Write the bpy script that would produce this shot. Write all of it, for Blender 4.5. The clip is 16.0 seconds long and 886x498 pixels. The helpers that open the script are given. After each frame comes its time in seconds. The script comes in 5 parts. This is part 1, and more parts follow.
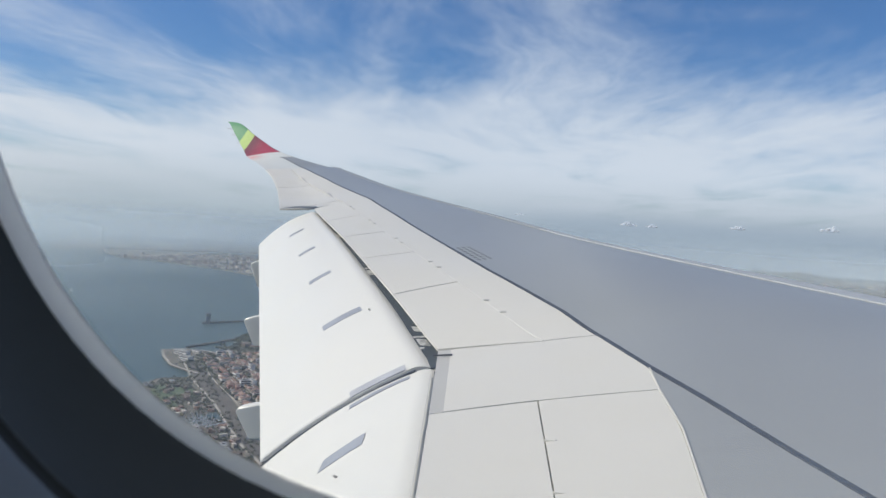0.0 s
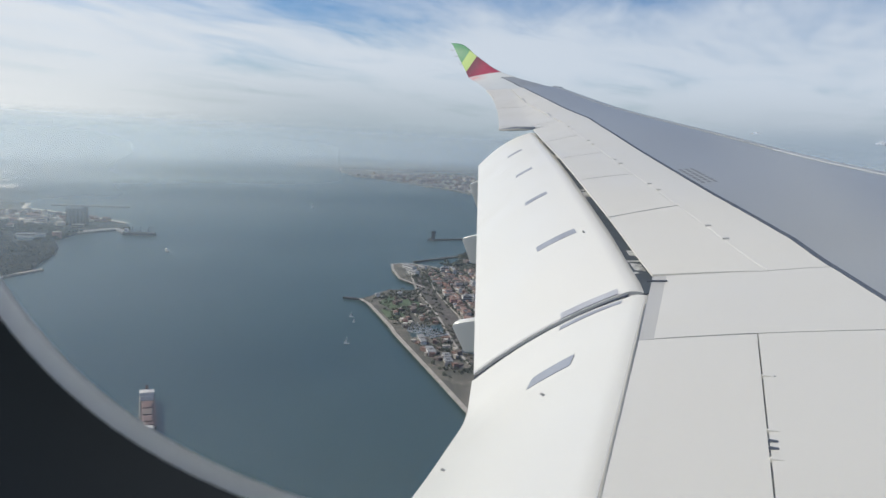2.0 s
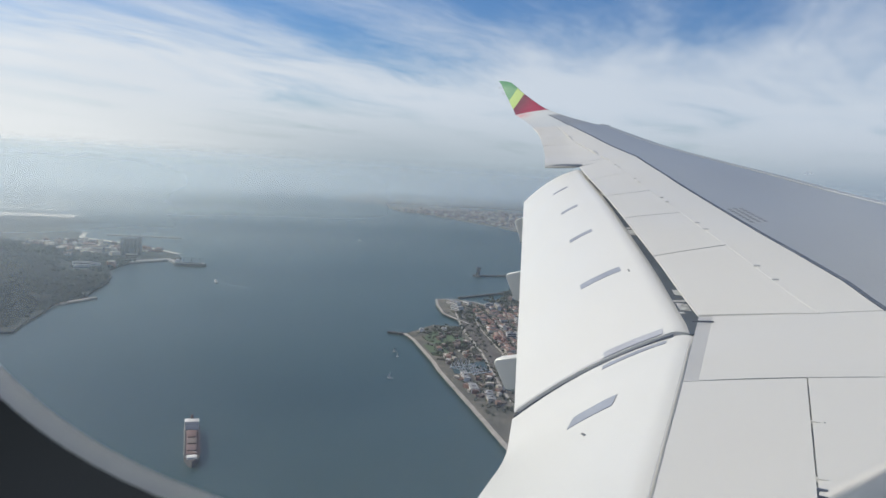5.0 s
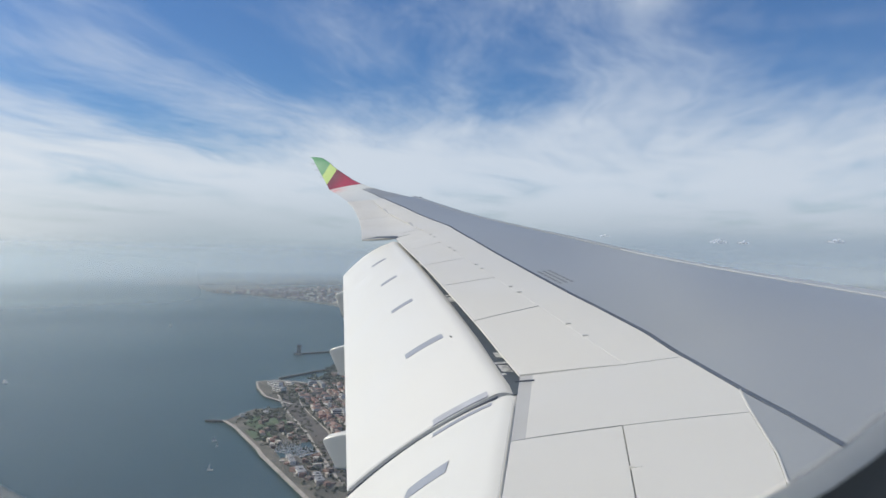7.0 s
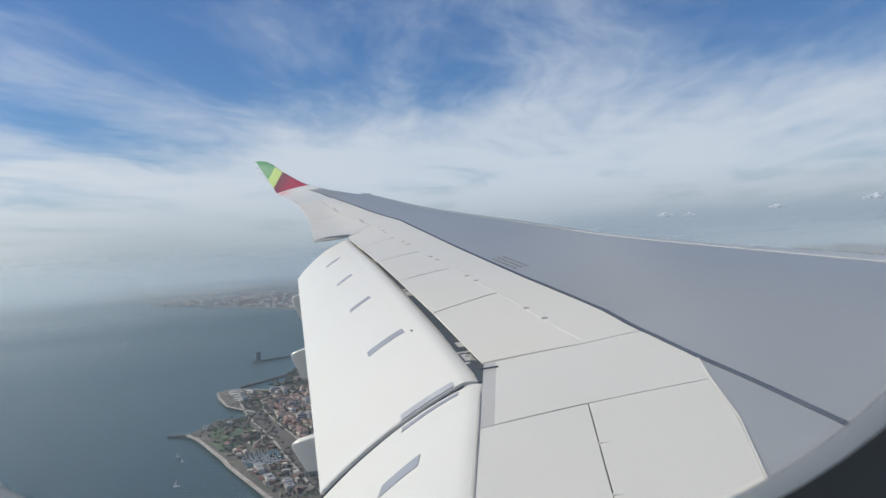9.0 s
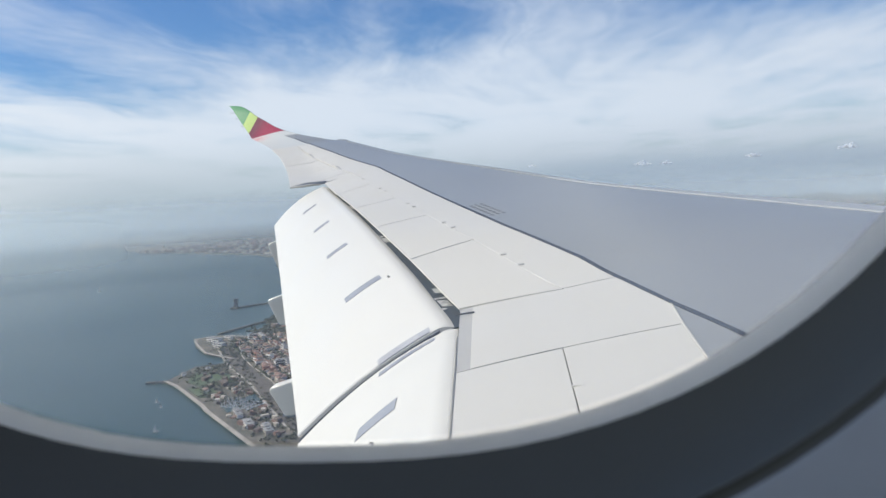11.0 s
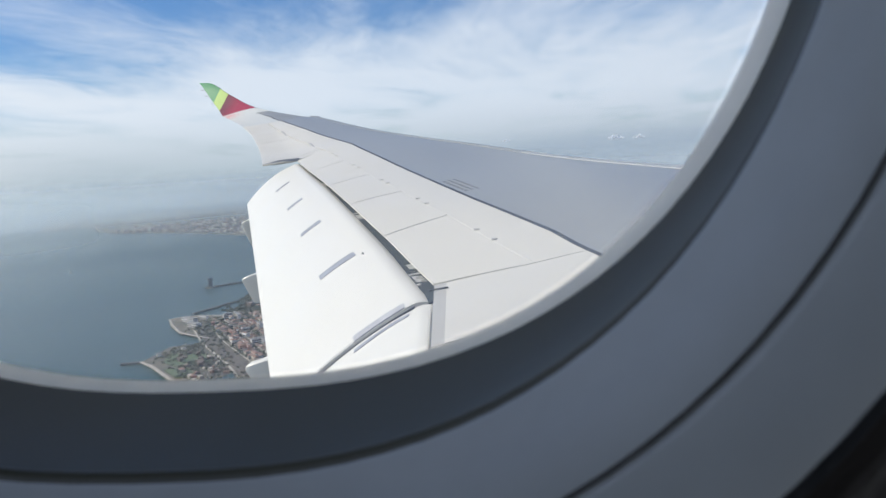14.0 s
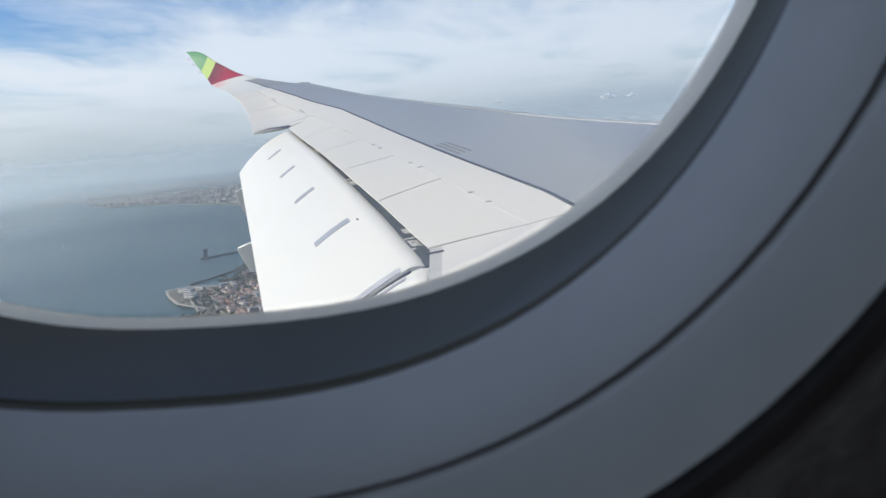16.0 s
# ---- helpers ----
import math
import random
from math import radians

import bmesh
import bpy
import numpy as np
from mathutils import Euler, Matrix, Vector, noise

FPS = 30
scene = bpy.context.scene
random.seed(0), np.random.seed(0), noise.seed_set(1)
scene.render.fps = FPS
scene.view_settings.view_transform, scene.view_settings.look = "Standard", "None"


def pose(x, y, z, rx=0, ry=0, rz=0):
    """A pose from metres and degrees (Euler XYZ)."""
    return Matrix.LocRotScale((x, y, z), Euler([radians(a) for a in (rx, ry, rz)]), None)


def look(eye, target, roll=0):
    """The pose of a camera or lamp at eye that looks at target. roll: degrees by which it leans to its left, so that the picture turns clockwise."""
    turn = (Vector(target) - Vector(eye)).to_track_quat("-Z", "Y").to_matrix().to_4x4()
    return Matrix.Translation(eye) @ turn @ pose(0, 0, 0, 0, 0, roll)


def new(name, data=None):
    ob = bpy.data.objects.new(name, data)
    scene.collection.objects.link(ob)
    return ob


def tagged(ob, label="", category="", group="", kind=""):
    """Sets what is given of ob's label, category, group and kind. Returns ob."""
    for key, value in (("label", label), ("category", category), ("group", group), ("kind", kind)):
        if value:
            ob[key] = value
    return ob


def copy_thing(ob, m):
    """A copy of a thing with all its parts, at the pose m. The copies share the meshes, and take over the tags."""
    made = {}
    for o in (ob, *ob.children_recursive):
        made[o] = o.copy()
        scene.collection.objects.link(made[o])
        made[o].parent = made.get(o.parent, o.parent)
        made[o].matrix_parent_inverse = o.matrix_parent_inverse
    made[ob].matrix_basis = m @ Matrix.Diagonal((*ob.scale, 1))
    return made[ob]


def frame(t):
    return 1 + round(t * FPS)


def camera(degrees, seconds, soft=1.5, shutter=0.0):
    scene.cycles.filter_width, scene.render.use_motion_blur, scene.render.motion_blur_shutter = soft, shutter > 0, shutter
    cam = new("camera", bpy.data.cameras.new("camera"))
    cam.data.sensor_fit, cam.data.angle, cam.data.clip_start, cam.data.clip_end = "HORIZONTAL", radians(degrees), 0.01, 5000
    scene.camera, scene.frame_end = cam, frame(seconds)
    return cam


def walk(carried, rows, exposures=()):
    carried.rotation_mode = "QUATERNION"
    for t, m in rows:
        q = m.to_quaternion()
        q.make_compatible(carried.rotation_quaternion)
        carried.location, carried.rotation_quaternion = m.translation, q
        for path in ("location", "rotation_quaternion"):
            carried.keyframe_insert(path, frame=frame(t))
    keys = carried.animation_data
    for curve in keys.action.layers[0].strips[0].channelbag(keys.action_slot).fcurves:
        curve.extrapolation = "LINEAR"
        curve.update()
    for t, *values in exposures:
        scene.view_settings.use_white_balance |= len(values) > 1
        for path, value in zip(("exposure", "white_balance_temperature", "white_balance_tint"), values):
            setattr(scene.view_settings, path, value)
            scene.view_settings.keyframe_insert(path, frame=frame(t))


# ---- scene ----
cam = camera(58.2, 16.0)
cam.data.dof.use_dof = True
cam.data.dof.focus_distance = 14.0
cam.data.dof.aperture_fstop = 34.0
PATH = [
    (0, pose(0.5659, 2.4759, 0.0082, 87.509, -3.494, 6.718)),
    (0.5, pose(0.5667, 2.4842, 0.0069, 86.937, -3.607, 6.243)),
    (1, pose(0.5715, 2.4946, 0.0075, 83.456, -4.144, 7.644)),
    (1.5, pose(0.5982, 2.5040, 0.0140, 79.597, -3.777, 14.663)),
    (2, pose(0.6255, 2.5079, 0.0172, 80.920, -3.012, 22.493)),
    (2.5, pose(0.6464, 2.5133, 0.0240, 82.003, -2.045, 26.601)),
    (3, pose(0.6513, 2.5126, 0.0292, 81.186, -2.415, 27.338)),
    (5.5, pose(0.6490, 2.5210, 0.0053, 84.876, -4.603, 24.319)),
    (6, pose(0.6582, 2.5065, 0.0022, 88.015, -4.426, 16.825)),
    (6.5, pose(0.6354, 2.5007, -0.0005, 90.654, -2.905, 11.523)),
    (7, pose(0.6255, 2.4984, 0.0052, 89.154, -1.209, 12.685)),
    (7.5, pose(0.6250, 2.4967, 0.0088, 88.439, -1.771, 13.154)),
    (8, pose(0.6235, 2.4961, 0.0093, 88.456, -1.478, 12.875)),
    (8.5, pose(0.6197, 2.4950, 0.0048, 88.445, 0.341, 12.010)),
    (9, pose(0.6119, 2.4891, 0.0071, 88.578, 3.293, 9.200)),
    (11.5, pose(0.6200, 2.4927, -0.0062, 83.935, 2.915, 6.847)),
    (12, pose(0.6296, 2.4755, -0.0022, 83.580, 3.367, 5.525)),
    (12.5, pose(0.6376, 2.4700, 0.0000, 83.280, 3.744, 4.650)),
    (13, pose(0.6354, 2.4651, 0.0000, 83.459, 3.362, 4.952)),
    (13.5, pose(0.6337, 2.4594, -0.0019, 83.212, 3.834, 5.740)),
    (14, pose(0.6384, 2.4655, -0.0055, 82.883, 3.614, 5.753)),
    (14.5, pose(0.6364, 2.4628, -0.0076, 82.091, 4.220, 5.292)),
    (15, pose(0.6380, 2.4646, -0.0096, 81.543, 4.766, 5.003)),
    (15.5, pose(0.6375, 2.4646, -0.0090, 81.064, 5.432, 4.985)),
    (16, pose(0.6355, 2.4626, -0.0122, 80.259, 5.114, 5.148)),
]
EXPOSURES = [(0.0, 0.02), (3.0, -0.05), (6.0, -0.03), (7.0, 0.0), (7.5, -0.20), (8.0, -0.18), (9.0, -0.08), (11.5, 0.24), (12.5, 0.29), (13.5, 0.24), (14.0, 0.21), (14.5, 0.31), (15.5, 0.31), (16.0, 0.22)]
walk(cam, PATH, EXPOSURES)

# ---- sky, sun ----
SUN_EL = radians(38)
SUN_DIR = Vector((-math.cos(SUN_EL) * 0.99, -math.cos(SUN_EL) * 0.14, math.sin(SUN_EL))).normalized()


class Graph:
    """Short hand for node trees."""

    def __init__(self, tree):
        self.tree = tree
        tree.nodes.clear()

    def node(self, kind, **inputs):
        n = self.tree.nodes.new(kind)
        for k, v in inputs.items():
            self.feed(n.inputs[k.replace("_", " ")], v)
        return n

    def feed(self, socket, v):
        if isinstance(v, bpy.types.NodeSocket):
            self.tree.links.new(v, socket)
        else:
            socket.default_value = v

    def math(self, op, a, b=0.0, clamp=False):
        n = self.tree.nodes.new("ShaderNodeMath")
        n.operation, n.use_clamp = op, clamp
        self.feed(n.inputs[0], a)
        self.feed(n.inputs[1], b)
        return n.outputs[0]

    def vmath(self, op, a, b=(0, 0, 0)):
        n = self.tree.nodes.new("ShaderNodeVectorMath")
        n.operation = op
        self.feed(n.inputs[0], a)
        self.feed(n.inputs[1], b)
        return n.outputs["Value"] if op == "DOT_PRODUCT" else n.outputs[0]

    def mix(self, f, a, b, blend="MIX"):
        n = self.tree.nodes.new("ShaderNodeMix")
        n.data_type, n.blend_type = "RGBA", blend
        self.feed(n.inputs[0], f)
        self.feed(n.inputs[6], a)
        self.feed(n.inputs[7], b)
        return n.outputs[2]

    def noise(self, vec, scale, detail=4.0, rough=0.55, distortion=0.0):
        n = self.tree.nodes.new("ShaderNodeTexNoise")
        self.feed(n.inputs["Vector"], vec)
        for k, v in (("Scale", scale), ("Detail", detail), ("Roughness", rough), ("Distortion", distortion)):
            n.inputs[k].default_value = v
        return n.outputs["Fac"]

    def remap(self, v, a, b, c=0.0, d=1.0, smooth=True):
        n = self.tree.nodes.new("ShaderNodeMapRange")
        n.interpolation_type = "SMOOTHSTEP" if smooth else "LINEAR"
        self.feed(n.inputs[0], v)
        for i, x in enumerate((a, b, c, d)):
            n.inputs[i + 1].default_value = x
        return n.outputs[0]

    def mapped(self, vec, scale=(1, 1, 1), rot=(0, 0, 0), loc=(0, 0, 0)):
        n = self.tree.nodes.new("ShaderNodeMapping")
        self.feed(n.inputs["Vector"], vec)
        n.inputs["Scale"].default_value = scale
        n.inputs["Rotation"].default_value = rot
        n.inputs["Location"].default_value = loc
        return n.outputs[0]


def rgb(r, g, b):
    return (r, g, b, 1.0)


world = bpy.data.worlds.new("sky")
scene.world = world
world.use_nodes = True
g = Graph(world.node_tree)
way = g.node("ShaderNodeTexCoord").outputs["Generated"]
air = g.node("ShaderNodeTexSky")
air.sky_type, air.sun_disc, air.altitude, air.air_density, air.dust_density = "NISHITA", False, 250.0, 1.0, 0.6
air.sun_elevation, air.sun_rotation = SUN_EL, math.atan2(SUN_DIR.x, SUN_DIR.y)
sky = air.outputs[0]
sky = g.mix(1.0, sky, rgb(0.043, 0.066, 0.098), "MULTIPLY")
parts = g.node("ShaderNodeSeparateXYZ", Vector=way)
height = parts.outputs[2]
toward = g.math("MAXIMUM", g.vmath("DOT_PRODUCT", way, tuple(SUN_DIR)), 0.0)
glow = g.math("MULTIPLY", g.math("POWER", toward, 2.0), 1.4, True)
# the haze is brighter on the side of the sun
sunward = g.remap(g.math("MULTIPLY", parts.outputs[0], -1.0), 0.48, 0.88)
# high thin cloud, combed by the wind, on a level sheet above
lift = g.math("MAXIMUM", g.math("ADD", height, 0.07), 0.03)
flat = g.node("ShaderNodeCombineXYZ", X=g.math("DIVIDE", parts.outputs[0], lift), Y=g.math("DIVIDE", parts.outputs[1], lift)).outputs[0]
warp = g.noise(g.mapped(flat, (1, 1, 1), (0, 0, 0), (3, 1, 0)), 0.35, 3, 0.5)
bent = g.vmath("ADD", flat, g.node("ShaderNodeCombineXYZ", X=g.math("MULTIPLY", warp, 1.1), Y=g.math("MULTIPLY", warp, -0.8)).outputs[0])
streak = g.noise(g.mapped(bent, (1.25, 0.55, 1), (0, 0, radians(-24)), (1.3, 4.2, 0)), 0.75, 9, 0.61, 0.5)
puffs = g.noise(g.mapped(flat, (1.0, 0.8, 1), (0, 0, radians(15)), (7.1, 2.9, 0)), 0.32, 4, 0.55, 0.3)
fibre = g.noise(g.mapped(bent, (2.6, 0.7, 1), (0, 0, radians(-38)), (5.3, 0.4, 0)), 1.9, 6, 0.62, 0.8)
cover = g.math("ADD", g.math("ADD", g.math("MULTIPLY", streak, 0.85), g.math("MULTIPLY", puffs, 0.50)), g.math("MULTIPLY", fibre, 0.17))
low = g.remap(height, 0.05, 0.24, 0.26, -0.055)
# a column of thin cloud rises between two clearer gaps
bearing = g.math("DIVIDE", parts.outputs[0], g.math("MAXIMUM", parts.outputs[1], 0.05))


def swell(middle, half, amount):
    off = g.math("DIVIDE", g.math("SUBTRACT", bearing, middle), half)
    return g.math("MULTIPLY", g.math("EXPONENT", g.math("MULTIPLY", g.math("MULTIPLY", off, off), -1.0)), amount)


high = g.remap(height, 0.13, 0.20)
shape = g.math("ADD", g.math("ADD", swell(0.02, 0.06, 0.09), swell(0.19, 0.08, -0.04)), g.math("ADD", swell(-0.11, 0.07, -0.07), swell(-0.42, 0.24, -0.09)))
cover = g.math("ADD", cover, g.math("MULTIPLY", high, shape))
cloud = g.remap(g.math("ADD", cover, low), 0.61, 1.07)
white = g.mix(glow, rgb(0.63, 0.70, 0.79), rgb(0.95, 0.96, 0.95))
sky = g.mix(g.math("MULTIPLY", cloud, 0.93), sky, white)
# haze that thickens to the horizon and stands below it
haze = g.remap(height, -0.02, 0.070, 1.0, 0.0)
grey = g.remap(bearing, -0.25, 0.05)
sky = g.mix(g.math("MULTIPLY", haze, 0.90), sky, g.mix(sunward, g.mix(grey, rgb(0.405, 0.485, 0.545), rgb(0.385, 0.460, 0.535)), rgb(0.93, 0.955, 0.955)))
deep = g.remap(height, -0.075, 0.012, 1.0, 0.0)
sky = g.mix(deep, sky, g.mix(sunward, rgb(0.300, 0.385, 0.445), rgb(0.86, 0.90, 0.90)))
# blue distance under the cloud base, ahead of the wing
far = g.math("MULTIPLY", g.remap(height, -0.004, 0.024, 0.60, 0.0), g.remap(bearing, -0.18, 0.10))
sky = g.mix(far, sky, rgb(0.285, 0.370, 0.470))
# bright hazy ring round the sun
halo = g.math("MULTIPLY", g.math("POWER", toward, 9.0), 2.1)
sky = g.mix(1.0, sky, g.node("ShaderNodeCombineXYZ", X=halo, Y=g.math("MULTIPLY", halo, 0.97), Z=g.math("MULTIPLY", halo, 0.9)).outputs[0], "ADD")
back = g.node("ShaderNodeBackground", Color=sky, Strength=1.0)
g.node("ShaderNodeOutputWorld", Surface=back.outputs[0])

sun = new("sun", bpy.data.lights.new("sun", "SUN"))
sun.data.energy, sun.data.angle, sun.data.color = 3.2, radians(0.6), (1.0, 0.925, 0.775)
sun.matrix_world = look((0, 0, 60), Vector((0, 0, 60)) - SUN_DIR)

# ---- materials ----
def material(name):
    m = bpy.data.materials.new(name)
    m.use_nodes = True
    return m, Graph(m.node_tree)


def finish(g, colour, rough=0.5, metal=0.0, bump=None, bump_depth=0.002, **more):
    p = g.node("ShaderNodeBsdfPrincipled", Base_Color=colour, Roughness=rough, Metallic=metal, **more)
    if bump is not None:
        b = g.node("ShaderNodeBump", Height=bump, Distance=bump_depth, Strength=1.0)
        g.tree.links.new(b.outputs[0], p.inputs["Normal"])
    g.node("ShaderNodeOutputMaterial", Surface=p.outputs[0])
    return p


def painted(name, colour, rough=0.4, dirt=0.12, scale=1.0, streaks=True, gloss=0.5, uneven=1.0):
    """Aircraft paint: faint large blotches, fine speckle, chordwise streaks of grime."""
    m, g = material(name)
    at = g.node("ShaderNodeTexCoord").outputs["Object"]
    big = g.noise(at, 0.7 * scale, 5, 0.6)
    fine = g.noise(at, 45 * scale, 3, 0.6)
    run = g.noise(g.mapped(at, (0.25, 9.0, 1.0)), 1.6 * scale, 4, 0.6)
    worn = g.math("ADD", g.math("MULTIPLY", big, 0.5), g.math("MULTIPLY", run, 0.5 if streaks else 0.0))
    f = g.math("MULTIPLY", g.remap(worn, 0.40, 0.75), dirt)
    c = g.mix(f, rgb(*colour), rgb(colour[0] * 0.62, colour[1] * 0.60, colour[2] * 0.57))
    c = g.mix(g.math("MULTIPLY", fine, 0.05), c, rgb(0.3, 0.3, 0.3))
    p = finish(g, c, g.remap(big, 0.3, 0.7, rough - 0.05 * uneven, rough + 0.07 * uneven))
    p.inputs["Specular IOR Level"].default_value = gloss
    return m


def plain(name, colour, rough=0.5, metal=0.0, var=0.12, scale=6.0, bump_depth=0.001):
    m, g = material(name)
    at = g.node("ShaderNodeTexCoord").outputs["Object"]
    n1, n2 = g.noise(at, scale, 5, 0.6), g.noise(at, scale * 9, 3, 0.6)
    c = g.mix(g.remap(n1, 0.3, 0.7, 0, 1), rgb(*[x * (1 - var) for x in colour]), rgb(*[min(1, x * (1 + var)) for x in colour]))
    finish(g, c, g.remap(n2, 0.3, 0.7, max(0.03, rough - 0.05), rough + 0.05), metal, n2, bump_depth)
    return m


WHITE = painted("white_wing_paint", (0.598, 0.580, 0.524), 0.36, 0.17, gloss=0.8)
FLAP = painted("white_flap_paint", (0.632, 0.624, 0.582), 0.34, 0.10)
GREY = painted("grey_wing_paint", (0.274, 0.284, 0.279), 0.28, 0.26, gloss=0.9, uneven=0.0)
SLAT = painted("sky_pale_slat_metal", (0.385, 0.405, 0.420), 0.42, 0.08)
SHROUD = painted("bare_grey_shroud", (0.45, 0.445, 0.435), 0.5, 0.15)
STRIP = painted("worn_strip_paint", (0.40, 0.395, 0.38), 0.5, 0.15)
SEAL = plain("dark_sealant", (0.045, 0.055, 0.075), 0.55, 0, 0.15, 3)
# near-black: the shade of the cove and panel gaps is in this colour
COVE_SHADE = plain("shade_dark_cove", (0.027, 0.038, 0.050), 0.7, 0, 0.2, 3)
SLOT = plain("grey_slot", (0.25, 0.27, 0.31), 0.5, 0, 0.10, 4)
SLOT_PALE = plain("pale_slot", (0.36, 0.37, 0.40), 0.5, 0, 0.10, 4)
METAL = plain("worn_bracket_metal", (0.36, 0.36, 0.35), 0.45, 0.15, 0.45, 14)
INK = plain("grey_marking_ink", (0.19, 0.195, 0.20), 0.6)
LINE = plain("pale_joint_filler", (0.62, 0.61, 0.58), 0.5)


def livery():
    m, g = material("winglet_livery")
    at = g.node("ShaderNodeTexCoord").outputs["Object"]
    d = g.vmath("DOT_PRODUCT", at, (-0.95, 0.0, 0.31))
    n = g.noise(at, 3.0, 4)
    red = g.mix(n, rgb(0.28, 0.016, 0.050), rgb(0.37, 0.030, 0.072))
    red = g.mix(g.remap(d, 10.0, 10.72), red, rgb(0.13, 0.012, 0.035))
    c = g.mix(g.math("GREATER_THAN", d, 10.72), red, rgb(0.42, 0.56, 0.16))
    c = g.mix(g.math("GREATER_THAN", d, 11.16), c, rgb(0.085, 0.27, 0.115))
    finish(g, c, 0.35)
    return m




def tip_paint():
    """White tip paint, sky reflection in its cool tone, with a faint pink streak behind the winglet's root."""
    m, g = material("stained_sky_tip_paint")
    at = g.node("ShaderNodeTexCoord").outputs["Object"]
    away = g.node("ShaderNodeVectorMath")
    away.operation = "DISTANCE"
    g.feed(away.inputs[0], g.mapped(at, (1.0, 1.6, 1.0)))
    away.inputs[1].default_value = (-9.72, 27.0 * 1.6, 3.06)
    n = g.noise(at, 6.0, 4, 0.6)
    f = g.math("MULTIPLY", g.remap(away.outputs["Value"], 0.75, 0.05), g.remap(n, 0.35, 0.6, 0.15, 0.75))
    big = g.noise(at, 0.7, 5, 0.6)
    # bluer than the wing's white: the reflected sky is mixed in here
    c = g.mix(g.math("MULTIPLY", big, 0.12), rgb(0.550, 0.572, 0.560), rgb(0.38, 0.39, 0.385))
    finish(g, g.mix(f, c, rgb(0.62, 0.22, 0.22)), 0.42)
    return m


TIP_SKY_WHITE = tip_paint()
LIVERY = livery()
def rubber():
    m, g = material("charcoal_window_rubber")
    at = g.node("ShaderNodeTexCoord").outputs["Object"]
    n, fine = g.noise(at, 25, 4, 0.6), g.noise(at, 400, 3, 0.6)
    c = g.mix(n, rgb(0.057, 0.061, 0.053), rgb(0.078, 0.082, 0.071))
    p = finish(g, c, g.remap(n, 0.3, 0.7, 0.42, 0.52), 0, fine, 0.00003)
    p.inputs["Specular IOR Level"].default_value = 0.25
    return m


RUBBER = rubber()
TRIM = plain("grey_cabin_plastic", (0.352, 0.396, 0.446), 0.5, 0, 0.04, 40, 0.0)
GAP = plain("dark_panel_gap", (0.035, 0.040, 0.052), 0.6, 0, 0.1, 20)
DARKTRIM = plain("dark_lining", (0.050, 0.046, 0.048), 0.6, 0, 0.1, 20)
CARPET = plain("cabin_carpet", (0.05, 0.05, 0.07), 0.95, 0, 0.3, 60, 0.003)


# middle, half width, half height and squareness of the cabin window
WIN_X, WIN_Z, WIN_A, WIN_B, WIN_N = 0.5717, 0.1015, 0.1245, 0.1519, 2.536


def pane_edge():
    m, g = material("frosted_pane_edge")
    at = g.node("ShaderNodeTexCoord").outputs["Object"]
    n = g.noise(at, 180, 4, 0.7)
    c = g.mix(n, rgb(0.78, 0.81, 0.84), rgb(0.90, 0.92, 0.94))
    a = g.node("ShaderNodeBsdfTranslucent", Color=c)
    b = g.node("ShaderNodeBsdfDiffuse", Color=c)
    s = g.node("ShaderNodeMixShader", Fac=0.12)
    g.tree.links.new(a.outputs[0], s.inputs[1])
    g.tree.links.new(b.outputs[0], s.inputs[2])
    g.node("ShaderNodeOutputMaterial", Surface=s.outputs[0])
    return m


def clear_pane():
    m, g = material("window_acrylic")
    f = g.node("ShaderNodeFresnel", IOR=1.18).outputs[0]
    s = g.node("ShaderNodeMixShader", Fac=f)
    g.tree.links.new(g.node("ShaderNodeBsdfTransparent").outputs[0], s.inputs[1])
    g.tree.links.new(g.node("ShaderNodeBsdfGlossy", Roughness=0.0).outputs[0], s.inputs[2])
    # fine scratches and smudges scatter a little of the daylight
    at = g.node("ShaderNodeTexCoord").outputs["Object"]
    smudge_glare = g.remap(g.noise(at, 13.0, 3, 0.5, 0.6), 0.45, 0.70, 0.012, 0.050)
    # denser towards the rim, a veil added for the glare on the pane
    xyz = g.node("ShaderNodeSeparateXYZ", Vector=at)
    across, along = [g.math("DIVIDE", g.math("SUBTRACT", xyz.outputs[k], c), h) for k, c, h in ((0, WIN_X, WIN_A), (2, WIN_Z, WIN_B))]
    rim = g.math("SQRT", g.math("ADD", g.math("MULTIPLY", across, across), g.math("MULTIPLY", along, along)))
    smudge_glare = g.math("ADD", smudge_glare, g.remap(g.math("ADD", rim, g.math("MULTIPLY", g.noise(at, 9.0, 3, 0.5), 0.3)), 0.78, 1.25, 0.0, 0.13))
    veil = g.node("ShaderNodeMixShader", Fac=smudge_glare)
    g.tree.links.new(s.outputs[0], veil.inputs[1])
    g.tree.links.new(g.node("ShaderNodeBsdfTranslucent", Color=rgb(0.9, 0.93, 0.95)).outputs[0], veil.inputs[2])
    g.node("ShaderNodeOutputMaterial", Surface=veil.outputs[0])
    return m


PANE_EDGE, ACRYLIC = pane_edge(), clear_pane()


